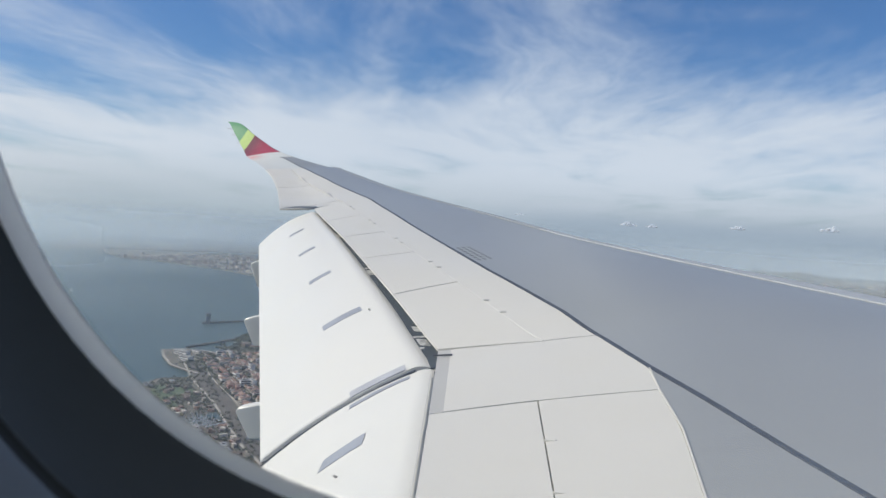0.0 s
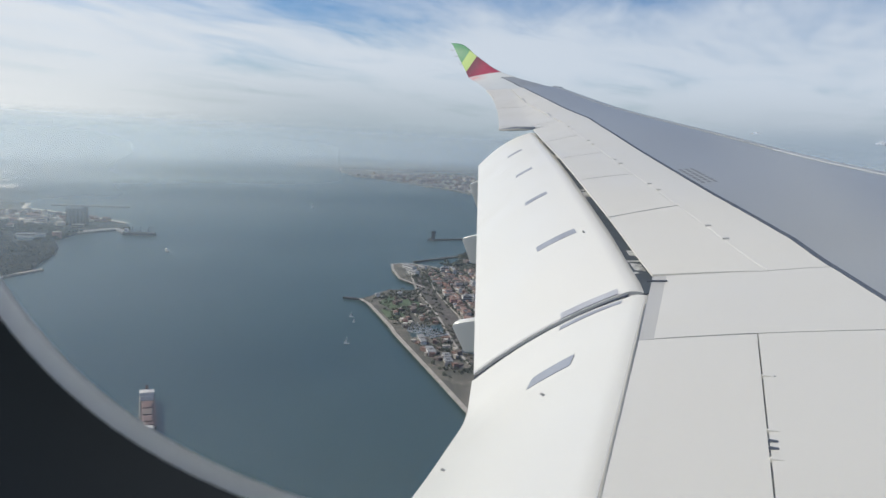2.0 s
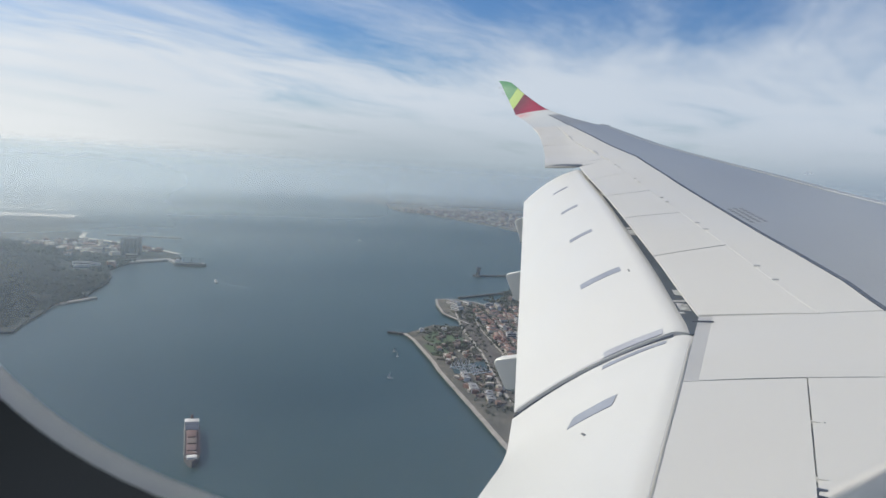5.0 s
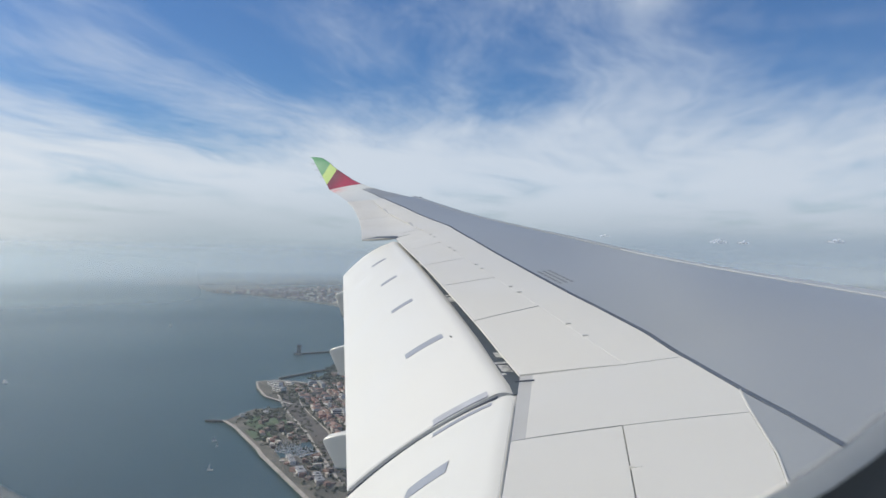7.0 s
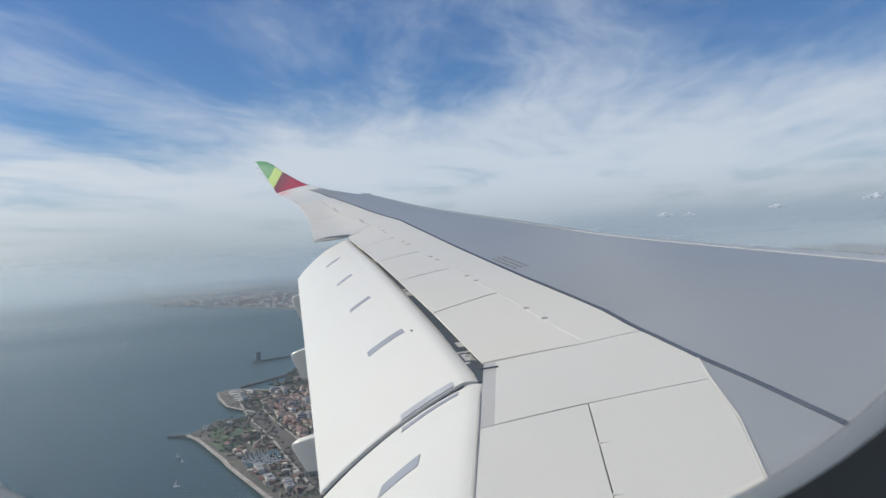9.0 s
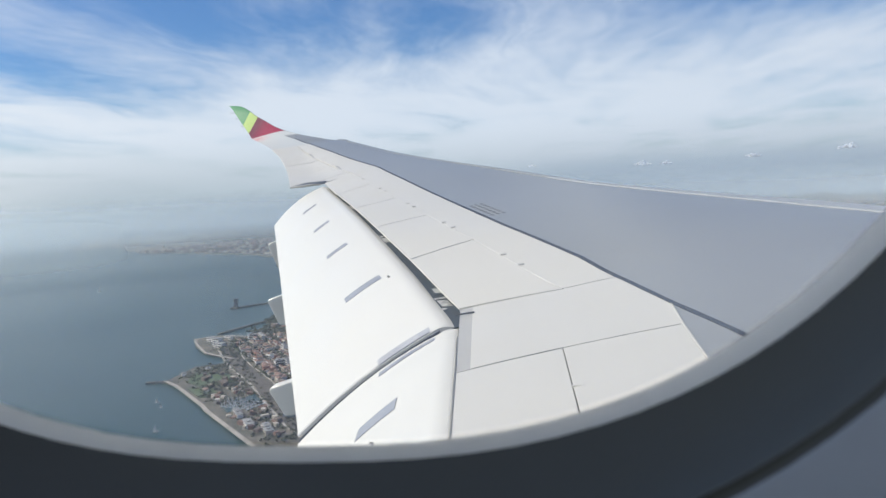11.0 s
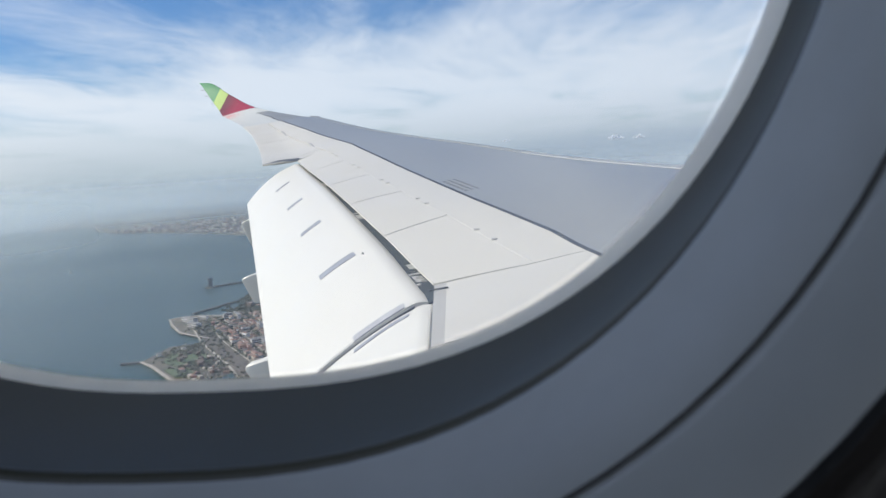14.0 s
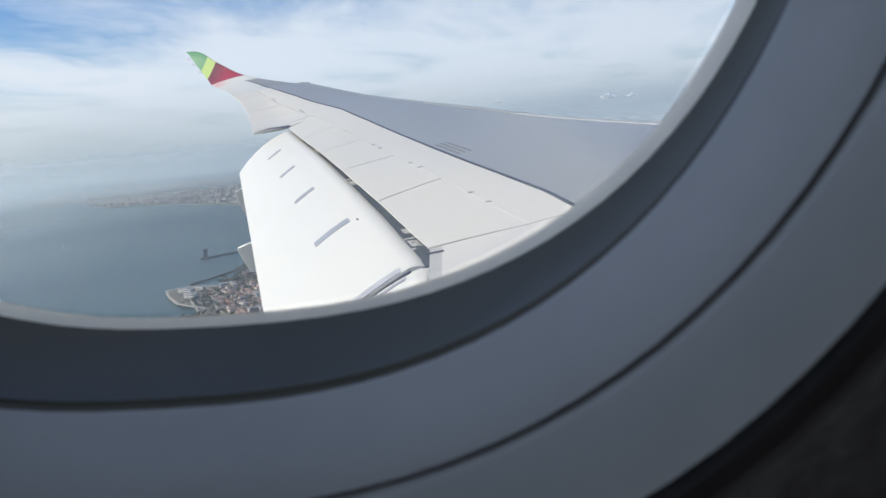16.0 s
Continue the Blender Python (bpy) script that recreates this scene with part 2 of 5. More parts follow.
def water():
    m, g = material("estuary_water")
    at = g.node("ShaderNodeNewGeometry").outputs["Position"]
    big = g.noise(g.mapped(at, (1, 1, 0)), 0.0022, 5, 0.6)
    band = g.noise(g.mapped(at, (1.0, 0.3, 0), (0, 0, 0.5)), 0.006, 5, 0.6)
    waves = g.noise(g.mapped(at, (1.0, 0.6, 0), (0, 0, 0.9)), 0.20, 4, 0.65)
    c = g.mix(g.remap(big, 0.3, 0.7), rgb(0.027, 0.057, 0.055), rgb(0.037, 0.070, 0.066))
    c = g.mix(g.math("MULTIPLY", g.remap(band, 0.45, 0.75), 0.3), c, rgb(0.072, 0.108, 0.112))
    # the open water is calmer than the reach by the town
    span = g.tree.nodes.new("ShaderNodeVectorMath")
    span.operation = "LENGTH"
    g.feed(span.inputs[0], at)
    out = span.outputs["Value"]
    waves = g.math("MULTIPLY", waves, g.remap(out, 700.0, 2400.0, 1.0, 0.0))
    finish(g, c, g.remap(out, 700.0, 2600.0, 0.32, 0.42), 0, waves, 0.30, IOR=1.33)
    return m


def land(name, a, b, c3, scale):
    m, g = material(name)
    at = g.node("ShaderNodeNewGeometry").outputs["Position"]
    n1, n2, n3 = g.noise(at, scale, 6, 0.6), g.noise(at, scale * 7, 4, 0.6), g.noise(at, scale * 0.3, 3, 0.5)
    c = g.mix(g.remap(n1, 0.42, 0.58), rgb(*a), rgb(*b))
    c = g.mix(g.remap(n2, 0.55, 0.66), c, rgb(*c3))
    c = g.mix(g.math("MULTIPLY", n3, 0.4), c, rgb(*a))
    finish(g, c, 0.95, 0, n2, 0.6)
    return m


WATER = water()
LAND = land("town_ground", (0.080, 0.078, 0.062), (0.138, 0.124, 0.102), (0.25, 0.215, 0.175), 0.035)
WOODED = land("wooded_hill_ground", (0.020, 0.029, 0.027), (0.030, 0.036, 0.033), (0.044, 0.046, 0.042), 0.010)
FARLAND = land("far_shore_ground", (0.05, 0.06, 0.05), (0.10, 0.10, 0.09), (0.22, 0.21, 0.20), 0.006)
SAND = plain("pale_sand", (0.60, 0.55, 0.46), 0.95, 0, 0.15, 0.02, 0.1)
JETTY = plain("weathered_jetty_stone", (0.13, 0.12, 0.11), 0.9, 0, 0.2, 0.1, 0.1)
STONE = plain("quay_stone", (0.34, 0.31, 0.27), 0.9, 0, 0.2, 0.1, 0.1)
ASPHALT = plain("worn_asphalt", (0.098, 0.086, 0.076), 0.9, 0, 0.2, 0.05, 0.05)
LAWN = plain("lawn_grass", (0.078, 0.110, 0.056), 0.95, 0, 0.25, 0.05, 0.2)

# ---- building helpers ----
def part(name, bm, mats, parent=None, label="", smooth=True):
    """One mesh object out of a bmesh, under a thing or a part."""
    bmesh.ops.recalc_face_normals(bm, faces=bm.faces)
    me = bpy.data.meshes.new(name)
    bm.to_mesh(me)
    bm.free()
    for m in mats if isinstance(mats, (list, tuple)) else [mats]:
        me.materials.append(m)
    if smooth:
        me.shade_smooth()
        me.set_sharp_from_angle(angle=radians(32))
    ob = new(name, me)
    if parent:
        ob.parent = parent
    if label:
        tagged(ob, label)
    return ob


def thing(name, label, category, at=(0, 0, 0), group="", kind=""):
    ob = new(name)
    ob.empty_display_size = 0.2
    ob.location = at
    return tagged(ob, label, category, group, kind)


def curve_value(x, xs, ys):
    """Smooth curve through stations (Catmull-Rom on uneven steps)."""
    n = len(xs)
    if x <= xs[0]:
        return ys[0] + (x - xs[0]) * (ys[1] - ys[0]) / (xs[1] - xs[0])
    if x >= xs[-1]:
        return ys[-1] + (x - xs[-1]) * (ys[-1] - ys[-2]) / (xs[-1] - xs[-2])
    i = max(k for k in range(n - 1) if xs[k] <= x)

    def slope(k):
        a, b = max(0, k - 1), min(n - 1, k + 1)
        return (ys[b] - ys[a]) / (xs[b] - xs[a])
    h = xs[i + 1] - xs[i]
    t = (x - xs[i]) / h
    return ((2 * t**3 - 3 * t**2 + 1) * ys[i] + (t**3 - 2 * t**2 + t) * h * slope(i)
            + (-2 * t**3 + 3 * t**2) * ys[i + 1] + (t**3 - t**2) * h * slope(i + 1))


def line_value(x, xs, ys):
    return float(np.interp(x, xs, ys))


def loft(rings, closed=True, cap=True, mat=lambda i, j: 0):
    """Skin over rings of equal length."""
    bm = bmesh.new()
    vs = [[bm.verts.new(p) for p in r] for r in rings]
    n = len(rings[0])
    for i in range(len(rings) - 1):
        for j in range(n if closed else n - 1):
            k = (j + 1) % n
            f = bm.faces.new((vs[i][j], vs[i][k], vs[i + 1][k], vs[i + 1][j]))
            f.material_index = mat(i, j)
    if cap and closed:
        bm.faces.new(vs[0])
        bm.faces.new(vs[-1])
    return bm


def box(bm, x0, x1, y0, y1, z0, z1, m=None):
    """Adds a box to bm, moved by the matrix m."""
    c = [Vector((x, y, z)) for x in (x0, x1) for y in (y0, y1) for z in (z0, z1)]
    v = [bm.verts.new(m @ p if m else p) for p in c]
    for q in ((0, 1, 3, 2), (4, 6, 7, 5), (0, 4, 5, 1), (2, 3, 7, 6), (0, 2, 6, 4), (1, 5, 7, 3)):
        bm.faces.new([v[i] for i in q])
    return v


def bevelled(bm, width, segments=2):
    bmesh.ops.bevel(bm, geom=list(bm.edges), offset=width, segments=segments, affect="EDGES", profile=0.5)
    return bm


# ---- the wing's surface: x forward, y outboard, z up, from the window ----
def x_front(y):
    return 12.1 - 0.637 * y


def x_rear(y):
    return 3.67 - 0.398 * y if y > 9.93 else -0.28 + 0.09 * (9.93 - y)


def z_rear(y):
    return curve_value(y, (2.5, 6, 9.93, 12, 16.3, 21, 23.7, 25.3, 28.2), (-1.95, -1.62, -1.28, -1.01, -0.52, -0.07, 0.33, 0.60, 1.22))


def z_crest(y):
    return curve_value(y, (2.5, 6, 9.9, 12, 15.9, 19, 21.25, 24.2, 28.2), (-1.24, -0.93, -0.65, -0.52, -0.24, 0.105, 0.35, 0.71, 1.33))


def upper(x, y, off=0.0):
    r, f = x_rear(y), x_front(y)
    u = (x - r) / (f - r)
    lo, hi = z_rear(y), z_crest(y)
    if u < 0:
        z = lo + 0.08 * (x - r)
    elif u < 0.8:
        z = lo + (hi - lo) * (1 - (1 - u / 0.8) ** 1.9)
    else:
        z = hi - 0.035 * (f - r) * min(1.2, (u - 0.8) / 0.2) ** 2.2
    return Vector((x, y, z + off))


JOINT_Y = (2.6, 5.0, 6.40, 6.97, 7.97, 8.68, 9.58, 10.60, 12.81, 15.94, 18.65, 21.47, 25.59, 28.2)
JOINT_X = (3.48, 2.69, 2.228, 2.041, 1.739, 1.505, 1.235, 0.905, -0.011, -1.234, -2.327, -3.477, -5.665, -7.20)


def x_joint(y):
    return line_value(y, JOINT_Y, JOINT_X)


def x_hinge(y):
    return 0.704 - 0.4120 * (y - 9.726) if y < 21.40 else -4.106 - 0.520 * (y - 21.40)


def x_tail(y):
    """Trailing edge behind the ailerons."""
    return curve_value(y, (21.2, 23.7, 25.3, 27.0, 28.2), (-5.65, -6.53, -7.15, -7.89, -8.52))


def panel(fn, nu, nv, thick):
    """A skin panel with depth: fn(u, v) gives its top."""
    bm = bmesh.new()
    top = [[bm.verts.new(fn(i / nu, j / nv)) for j in range(nv + 1)] for i in range(nu + 1)]
    low = [[bm.verts.new(v.co + Vector((0, 0, -thick))) for v in r] for r in top]
    for i in range(nu):
        for j in range(nv):
            bm.faces.new((top[i][j], top[i + 1][j], top[i + 1][j + 1], top[i][j + 1]))
            bm.faces.new((low[i][j], low[i][j + 1], low[i + 1][j + 1], low[i + 1][j]))
    rim = [(i, 0) for i in range(nu + 1)] + [(nu, j) for j in range(1, nv + 1)] + [(i, nv) for i in range(nu - 1, -1, -1)] + [(0, j) for j in range(nv - 1, 0, -1)]
    for (a, b), (c, d) in zip(rim, rim[1:] + rim[:1]):
        bm.faces.new((top[a][b], top[c][d], low[c][d], low[a][b]))
    return bm


def quad(c, off=0.0, gap=0.006):
    """Panel top between the corners rear-inner, rear-outer, front-outer, front-inner in x, y."""
    c = [Vector(p) for p in c]
    mid = (c[0] + c[1] + c[2] + c[3]) / 4
    c = [p + (mid - p).normalized() * gap * 1.4 for p in c]

    def fn(u, v):
        p = (c[0] * (1 - u) + c[1] * u) * (1 - v) + (c[3] * (1 - u) + c[2] * u) * v
        return upper(p.x, p.y, off)
    return fn


def strip(y0, y1, rear, front, off=0.0, gap=0.006):
    def fn(u, v):
        y = y0 + gap + (y1 - y0 - 2 * gap) * u
        a, b = rear(y) + gap, front(y) - gap
        return upper(a + (b - a) * v, y, off)
    return fn


wing = thing("aircraft_wing", "long white and grey airliner wing with lowered flaps and upturned tip", "aircraft wing", (0, 3, -1.5))
BASE = Matrix.Translation((0, -3, 1.5))


def wing_part(name, bm, mats, label="", parent=None, smooth=True):
    if parent is None:
        bm.transform(BASE)
    ob = part(name, bm, mats, parent or wing, label, smooth)
    if parent is not None:
        ob.matrix_parent_inverse = Matrix.Translation((0, 0, 0))
        ob.data.transform(BASE)
    return ob


# grey box in front of the long joint, with nose and underside
def box_ring(y):
    f, j, r = x_front(y), x_joint(y), x_rear(y)
    c = f - r
    us = [(j - r) / c + ((1.0 - (j - r) / c) * k / 13) for k in range(14)]
    top = [upper(r + c * u, y) for u in us]
    nose = top[-1] + Vector((0.012 * c, 0, -0.022 * c))
    low = []
    for k in range(9):
        u = us[-1] - (us[-1] - us[0]) * k / 8
        p = upper(r + c * u, y)
        low.append(p + Vector((0, 0, -0.03 * c - 0.085 * c * math.sin(math.pi * min(1, 0.06 + (1 - u) * 0.9)) ** 0.7)))
    return top + [nose] + low


stations = [2.66 + (28.2 - 2.66) * k / 60 for k in range(61)]
wing_part("wing_box", loft([box_ring(y) for y in stations]), GREY, "grey painted wing box skin")
# slats along the nose, the inboard ones with caught sky light in their colour
for y0, y1 in ((3.2, 8.6), (9.0, 12.9), (12.92, 16.9), (16.92, 20.9), (20.92, 24.7), (24.72, 28.45)):
    wing_part("slat", panel(strip(y0, y1, lambda y: x_front(y) - line_value(y, (9.0, 17.0), (0.25, 0.17)) * (x_front(y) - x_rear(y)), lambda y: x_front(y) + 0.01, 0.012, 0.004), 12, 8, 0.03), SLAT if y0 < 16 else GREY,
              "worn leading edge slat, paled for the sky light it catches" if y0 < 16 else "grey painted leading edge slat")
bm = bmesh.new()
box(bm, -0.34, 0.03, -0.05, 0.05, -0.05, 0.035, Matrix.Translation(upper(x_front(28.46), 28.46)) @ Matrix.Rotation(-0.57, 4, "Z"))
bevelled(bm, 0.012)
wing_part("slat_end", bm, SLOT, "grey end cap of the outermost slat")
# structure below the rear panels, its dark colour holding the shade there
wing_part("rear_structure", panel(strip(2.66, 21.2, lambda y: x_rear(y) + 0.20, lambda y: x_joint(y) + 0.02, -0.055), 50, 8, 0.30), COVE_SHADE,
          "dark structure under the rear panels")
wing_part("rear_structure", panel(strip(21.6, 28.1, lambda y: x_tail(y) + 0.25, lambda y: x_joint(y) + 0.02, -0.055), 20, 8, 0.03), COVE_SHADE, "dark structure under the ailerons")
# sealing strip along the joint
wing_part("seal_strip", panel(strip(2.7, 28.2, lambda y: x_joint(y) - 0.018, lambda y: x_joint(y) + 0.020, 0.003, 0.0), 90, 1, 0.03), SEAL, "dark sealing strip along the wing")
# fixed panel in front of the spoilers and ailerons
wing_part("fixed_panel", panel(strip(9.74, 28.23, x_hinge, lambda y: x_joint(y) - 0.02, 0.0), 60, 6, 0.04), WHITE, "white fixed panel")
# inboard panels
wing_part("fixed_panel", panel(quad([(-0.015, 8.15), (-0.155, 9.88), (0.70, 9.72), (0.657, 8.16)], 0.0, 0.003), 10, 6, 0.04), WHITE, "white fixed panel")
wing_part("fixed_panel", panel(strip(8.155, 9.73, lambda y: 0.651 + 0.027 * (y - 8.15), lambda y: min(x_joint(y) - 0.02, 1.494), 0.0, 0.003), 14, 6, 0.04), WHITE, "white fixed panel")
wing_part("shroud_strip", panel(quad([(-0.118, 8.155), (-0.278, 9.92), (-0.150, 9.885), (-0.008, 8.15)], -0.004, 0.0), 8, 3, 0.03), STRIP, "bare grey strip at the panel's rear edge")
wing_part("spoiler", panel(quad([(0.351, 2.7), (-0.115, 8.14), (0.655, 8.145), (0.988, 2.7)], 0.0), 22, 8, 0.05), WHITE, "white inboard spoiler panel")


def x_white(y):
    return line_value(y, (2.6, 5.7, 6.32, 6.79, 7.38, 8.16, 8.68), (1.15, 1.33, 1.474, 1.497, 1.525, 1.494, 1.49))


def x_inner(y):
    return 0.657 + (8.15 - y) * 0.0611


wing_part("fixed_panel", panel(strip(2.7, 8.148, x_inner, x_white, 0.0), 24, 8, 0.04), WHITE, "white inboard fixed panel")
wing_part("grey_panel", panel(strip(2.7, 8.69, lambda y: x_white(y) + 0.004, lambda y: x_joint(y) - 0.02, -0.004, 0.001), 24, 5, 0.04), GREY, "grey inboard panel")
wing_part("edge_bead", panel(strip(6.3, 8.66, lambda y: x_white(y) - 0.004, lambda y: x_white(y) + 0.008, 0.005, 0.0), 24, 1, 0.03), WHITE, "raised bead on the panel's edge")


def lobe(u, v):
    y = 2.72 + 3.60 * u
    tip = math.sqrt(max(0.0, 1 - max(0.0, (u - 0.943) / 0.057) ** 2))
    a = x_white(y) - 0.045 * tip
    b = x_white(y) + 0.078 * tip
    return upper(a + (b - a) * v, y, 0.006 + 0.008 * math.sin(math.pi * v) ** 0.6)


wing_part("root_fairing", panel(lobe, 30, 8, 0.03), WHITE, "smooth white root fairing")
# hinge brackets along the inboard joint
for y, w, mats in ((7.38, 0.08, WHITE), (6.65, 0.10, WHITE), (6.535, 0.045, SEAL), (6.459, 0.045, SEAL), (6.35, 0.10, WHITE), (5.695, 0.11, WHITE)):
    bm = bmesh.new()
    p = upper(x_inner(y), y)
    box(bm, p.x - 0.005, p.x + w, y - 0.011, y + 0.011, p.z - 0.02, p.z + 0.012)
    bevelled(bm, 0.006)
    br = wing_part("hinge_bracket", bm, mats, "small raised hinge cover")
    if w > 0.05:
        bm = bmesh.new()
        box(bm, p.x + w - 0.018, p.x + w + 0.006, y - 0.013, y + 0.013, p.z - 0.02, p.z + 0.014)
        bevelled(bm, 0.005)
        wing_part("bracket_end", bm, SEAL, "dark bracket end")
# five spoilers ahead of the outer flap
REAR_Y = (9.95, 12.03, 14.34, 16.40, 18.80, 21.20)
FRONT_Y = (9.73, 12.29, 14.47, 16.64, 19.09, 21.40)
for k in range(5):
    a, b, c, d = REAR_Y[k], REAR_Y[k + 1], FRONT_Y[k + 1], FRONT_Y[k]
    wing_part("spoiler", panel(quad([(x_rear(a), a), (x_rear(b), b), (x_hinge(c) - 0.004, c), (x_hinge(d) - 0.004, d)], 0.0, 0.011), 12, 6, 0.02), WHITE, "white spoiler panel lying closed")
    # pale filler along the hinge with two small fittings
    wing_part("hinge_line", panel(strip(d + 0.03, c - 0.03, lambda y: x_hinge(y) - 0.007, lambda y: x_hinge(y) + 0.003, 0.0015, 0.0), 8, 1, 0.01), LINE, "pale hinge joint")
    for y in (d + (c - d) * 0.42, d + (c - d) * 0.62):
        bm = bmesh.new()
        p = upper(x_hinge(y) + 0.02, y)
        box(bm, p.x - 0.03, p.x + 0.035, y - 0.022, y + 0.022, p.z - 0.01, p.z + 0.012)
        bevelled(bm, 0.005)
        wing_part("hinge_fitting", bm, SHROUD, "small grey hinge fitting")
# two ailerons
for y0, y1 in ((21.30, 21.74), (21.74, 25.05), (25.05, 28.275)):
    wing_part("aileron" if y1 > 22 else "tip_panel", panel(strip(y0, y1, x_tail, lambda y: x_hinge(y) - 0.004, 0.0, 0.022), 16, 8, 0.035), WHITE, "white aileron" if y1 > 22 else "narrow white panel inboard of the ailerons")
for y in (22.6, 25.9):
    bm = bmesh.new()
    p = upper(x_hinge(y), y)
    box(bm, -0.035, 0.035, -0.42, 0.42, -0.02, 0.010, Matrix.Translation(p) @ Matrix.Rotation(math.atan(0.497), 4, "Z") @ Matrix.Rotation(0.19, 4, "X"))
    wing_part("aileron_fitting", bm, SHROUD, "grey aileron hinge cover", smooth=False)

# aileron end face, given a grey that holds the shade on it
bm = bmesh.new()
end = [(-5.655, -0.090), (-5.237, -0.012), (-4.732, 0.016), (-4.727, -0.060), (-5.15, -0.045)]
a, b = [[bm.verts.new((x, y, z)) for x, z in end] for y in (21.235, 21.285)]
bm.faces.new(a)
bm.faces.new(b[::-1])
for k in range(5):
    bm.faces.new((a[k], a[(k + 1) % 5], b[(k + 1) % 5], b[k]))
wing_part("aileron_end", bm, SLOT, "aileron end face with its shade in the grey", smooth=False)

# ---- raised tip ----
TIP = [((-5.90, 28.2, 1.285), (-8.52, 28.2, 1.155), 0.03), ((-6.53, 28.7, 1.37), (-8.82, 28.7, 1.265), 0.07), ((-7.17, 29.2, 1.50), (-9.15, 29.2, 1.385), 0.11),
       ((-7.9, 29.75, 1.66), (-9.52, 29.75, 1.51), 0.11), ((-8.66, 30.25, 1.87), (-9.95, 30.25, 1.66), 0.13)]
SHARK = [((-8.66, 30.25, 1.87), (-9.95, 30.25, 1.66), 0.13), ((-9.10, 30.55, 2.04), (-10.20, 30.60, 1.90), 0.11), ((-9.58, 30.85, 2.29), (-10.55, 31.00, 2.24), 0.09),
         ((-10.06, 31.15, 2.55), (-10.86, 31.35, 2.55), 0.075), ((-10.45, 31.45, 2.80), (-11.10, 31.62, 2.80), 0.06), ((-10.86, 31.75, 2.99), (-11.28, 31.84, 2.97), 0.04), ((-11.33, 31.96, 3.05), (-11.43, 32.0, 3.05), 0.01)]


def tip_ring(le, te, thick):
    le, te = Vector(le), Vector(te)
    n = 30
    us = [0.5 - 0.5 * math.cos(math.pi * k / n) for k in range(n + 1)]

    def shape(u):
        return thick * (1.45 * math.sqrt(u) * (1 - u) + 0.02 * (1 - u))
    side = Vector((0, 0, 1))
    up = [le + (te - le) * u + side * shape(u) * 0.55 for u in us]
    dn = [le + (te - le) * u - side * shape(u) * 0.6 for u in us[-2:0:-1]]
    return up + dn


def refined(rows, n):
    out = []
    for k in range(n + 1):
        s = k / n * (len(rows) - 1)
        ts = list(range(len(rows)))
        le = [curve_value(s, ts, [r[0][c] for r in rows]) for c in range(3)]
        te = [curve_value(s, ts, [r[1][c] for r in rows]) for c in range(3)]
        out.append((le, te, line_value(s, ts, [r[2] for r in rows])))
    return out


tips = refined(TIP, 40)


def grey_share(f):
    """Part of the chord that is grey, from the tip's root outward."""
    return 0.49 * (1 - 0.42 * f) if f < 0.80 else 0.0


wing_part("wing_tip", loft([tip_ring(*r) for r in tips], mat=lambda i, j: 1 if 0.5 - 0.5 * math.cos(math.pi * (j + 0.5) / 30) < grey_share(i / 40) or j > 45 else 0), [TIP_SKY_WHITE, GREY], "white and grey curved wing tip")


def tip_seal(u, v):
    r = tips[min(40, round(u * 32))]
    le, te = Vector(r[0]), Vector(r[1])
    s = max(0.004, grey_share(round(u * 32) / 40 * 0.999)) + 0.009 * (v - 0.5) * 2
    s = max(0.002, s)
    return le + (te - le) * s + Vector((0, 0, r[2] * (1.45 * math.sqrt(s) * (1 - s) + 0.02 * (1 - s)) * 0.55 + 0.004))


wing_part("tip_seal", panel(tip_seal, 32, 1, 0.01), SEAL, "dark sealing strip on the tip")
wing_part("winglet", loft([tip_ring(*r) for r in refined(SHARK, 24)], mat=lambda i, j: 1 if (j < 4 and i < 20) or j > 55 else 0), [LIVERY, SLOT], "upturned winglet banded red, lime and green")
for le, te, z in ((0, 0, 2.18), (0, 0, 2.50), (0, 0, 2.75)):
    bm = bmesh.new()
    y = 30.95 + (z - 2.18) * 1.15
    box(bm, -0.17, 0.02, -0.006, 0.006, -0.006, 0.006, Matrix.Translation((-10.45 - (z - 2.18) * 1.1, y, z)))
    wing_part("static_wick", bm, SEAL, "thin static wick")

# ---- flaps ----
def outer_te(y):
    k = (y - 9.78) / 11.38
    return Vector((-1.91 - 4.18 * k, y, -2.49 + 1.49 * k))


def flap_frame(y, te, off):
    if y > 9.79:
        le = Vector((x_rear(y) - 0.12, y, z_rear(y) - 0.10 + off))
    else:
        le = Vector((x_rear(y) - 0.01, y, z_rear(y) - 0.075 + off))
    d = te - le
    up = Vector((-d.z, 0, d.x)).normalized()
    return le, d, (up if up.z > 0 else -up)


def bulge(y, s):
    """Height of the flap's skin over its chord line."""
    if y > 9.79:
        full = line_value(y, (9.8, 11.5), (0.0, 1.0))
        return (1 - s) * ((1 - full) * 0.28 * s + full * 0.37 * max(0.0, s) ** 0.80)
    return 0.37 * (1 - s) * max(0.0, s) ** 0.82


def nose_start(y):
    return line_value(y, (9.0, 9.79, 9.8, 13.0, 16.5, 21.2), (0.10, 0.10, 0.09, 0.075, 0.06, 0.045))


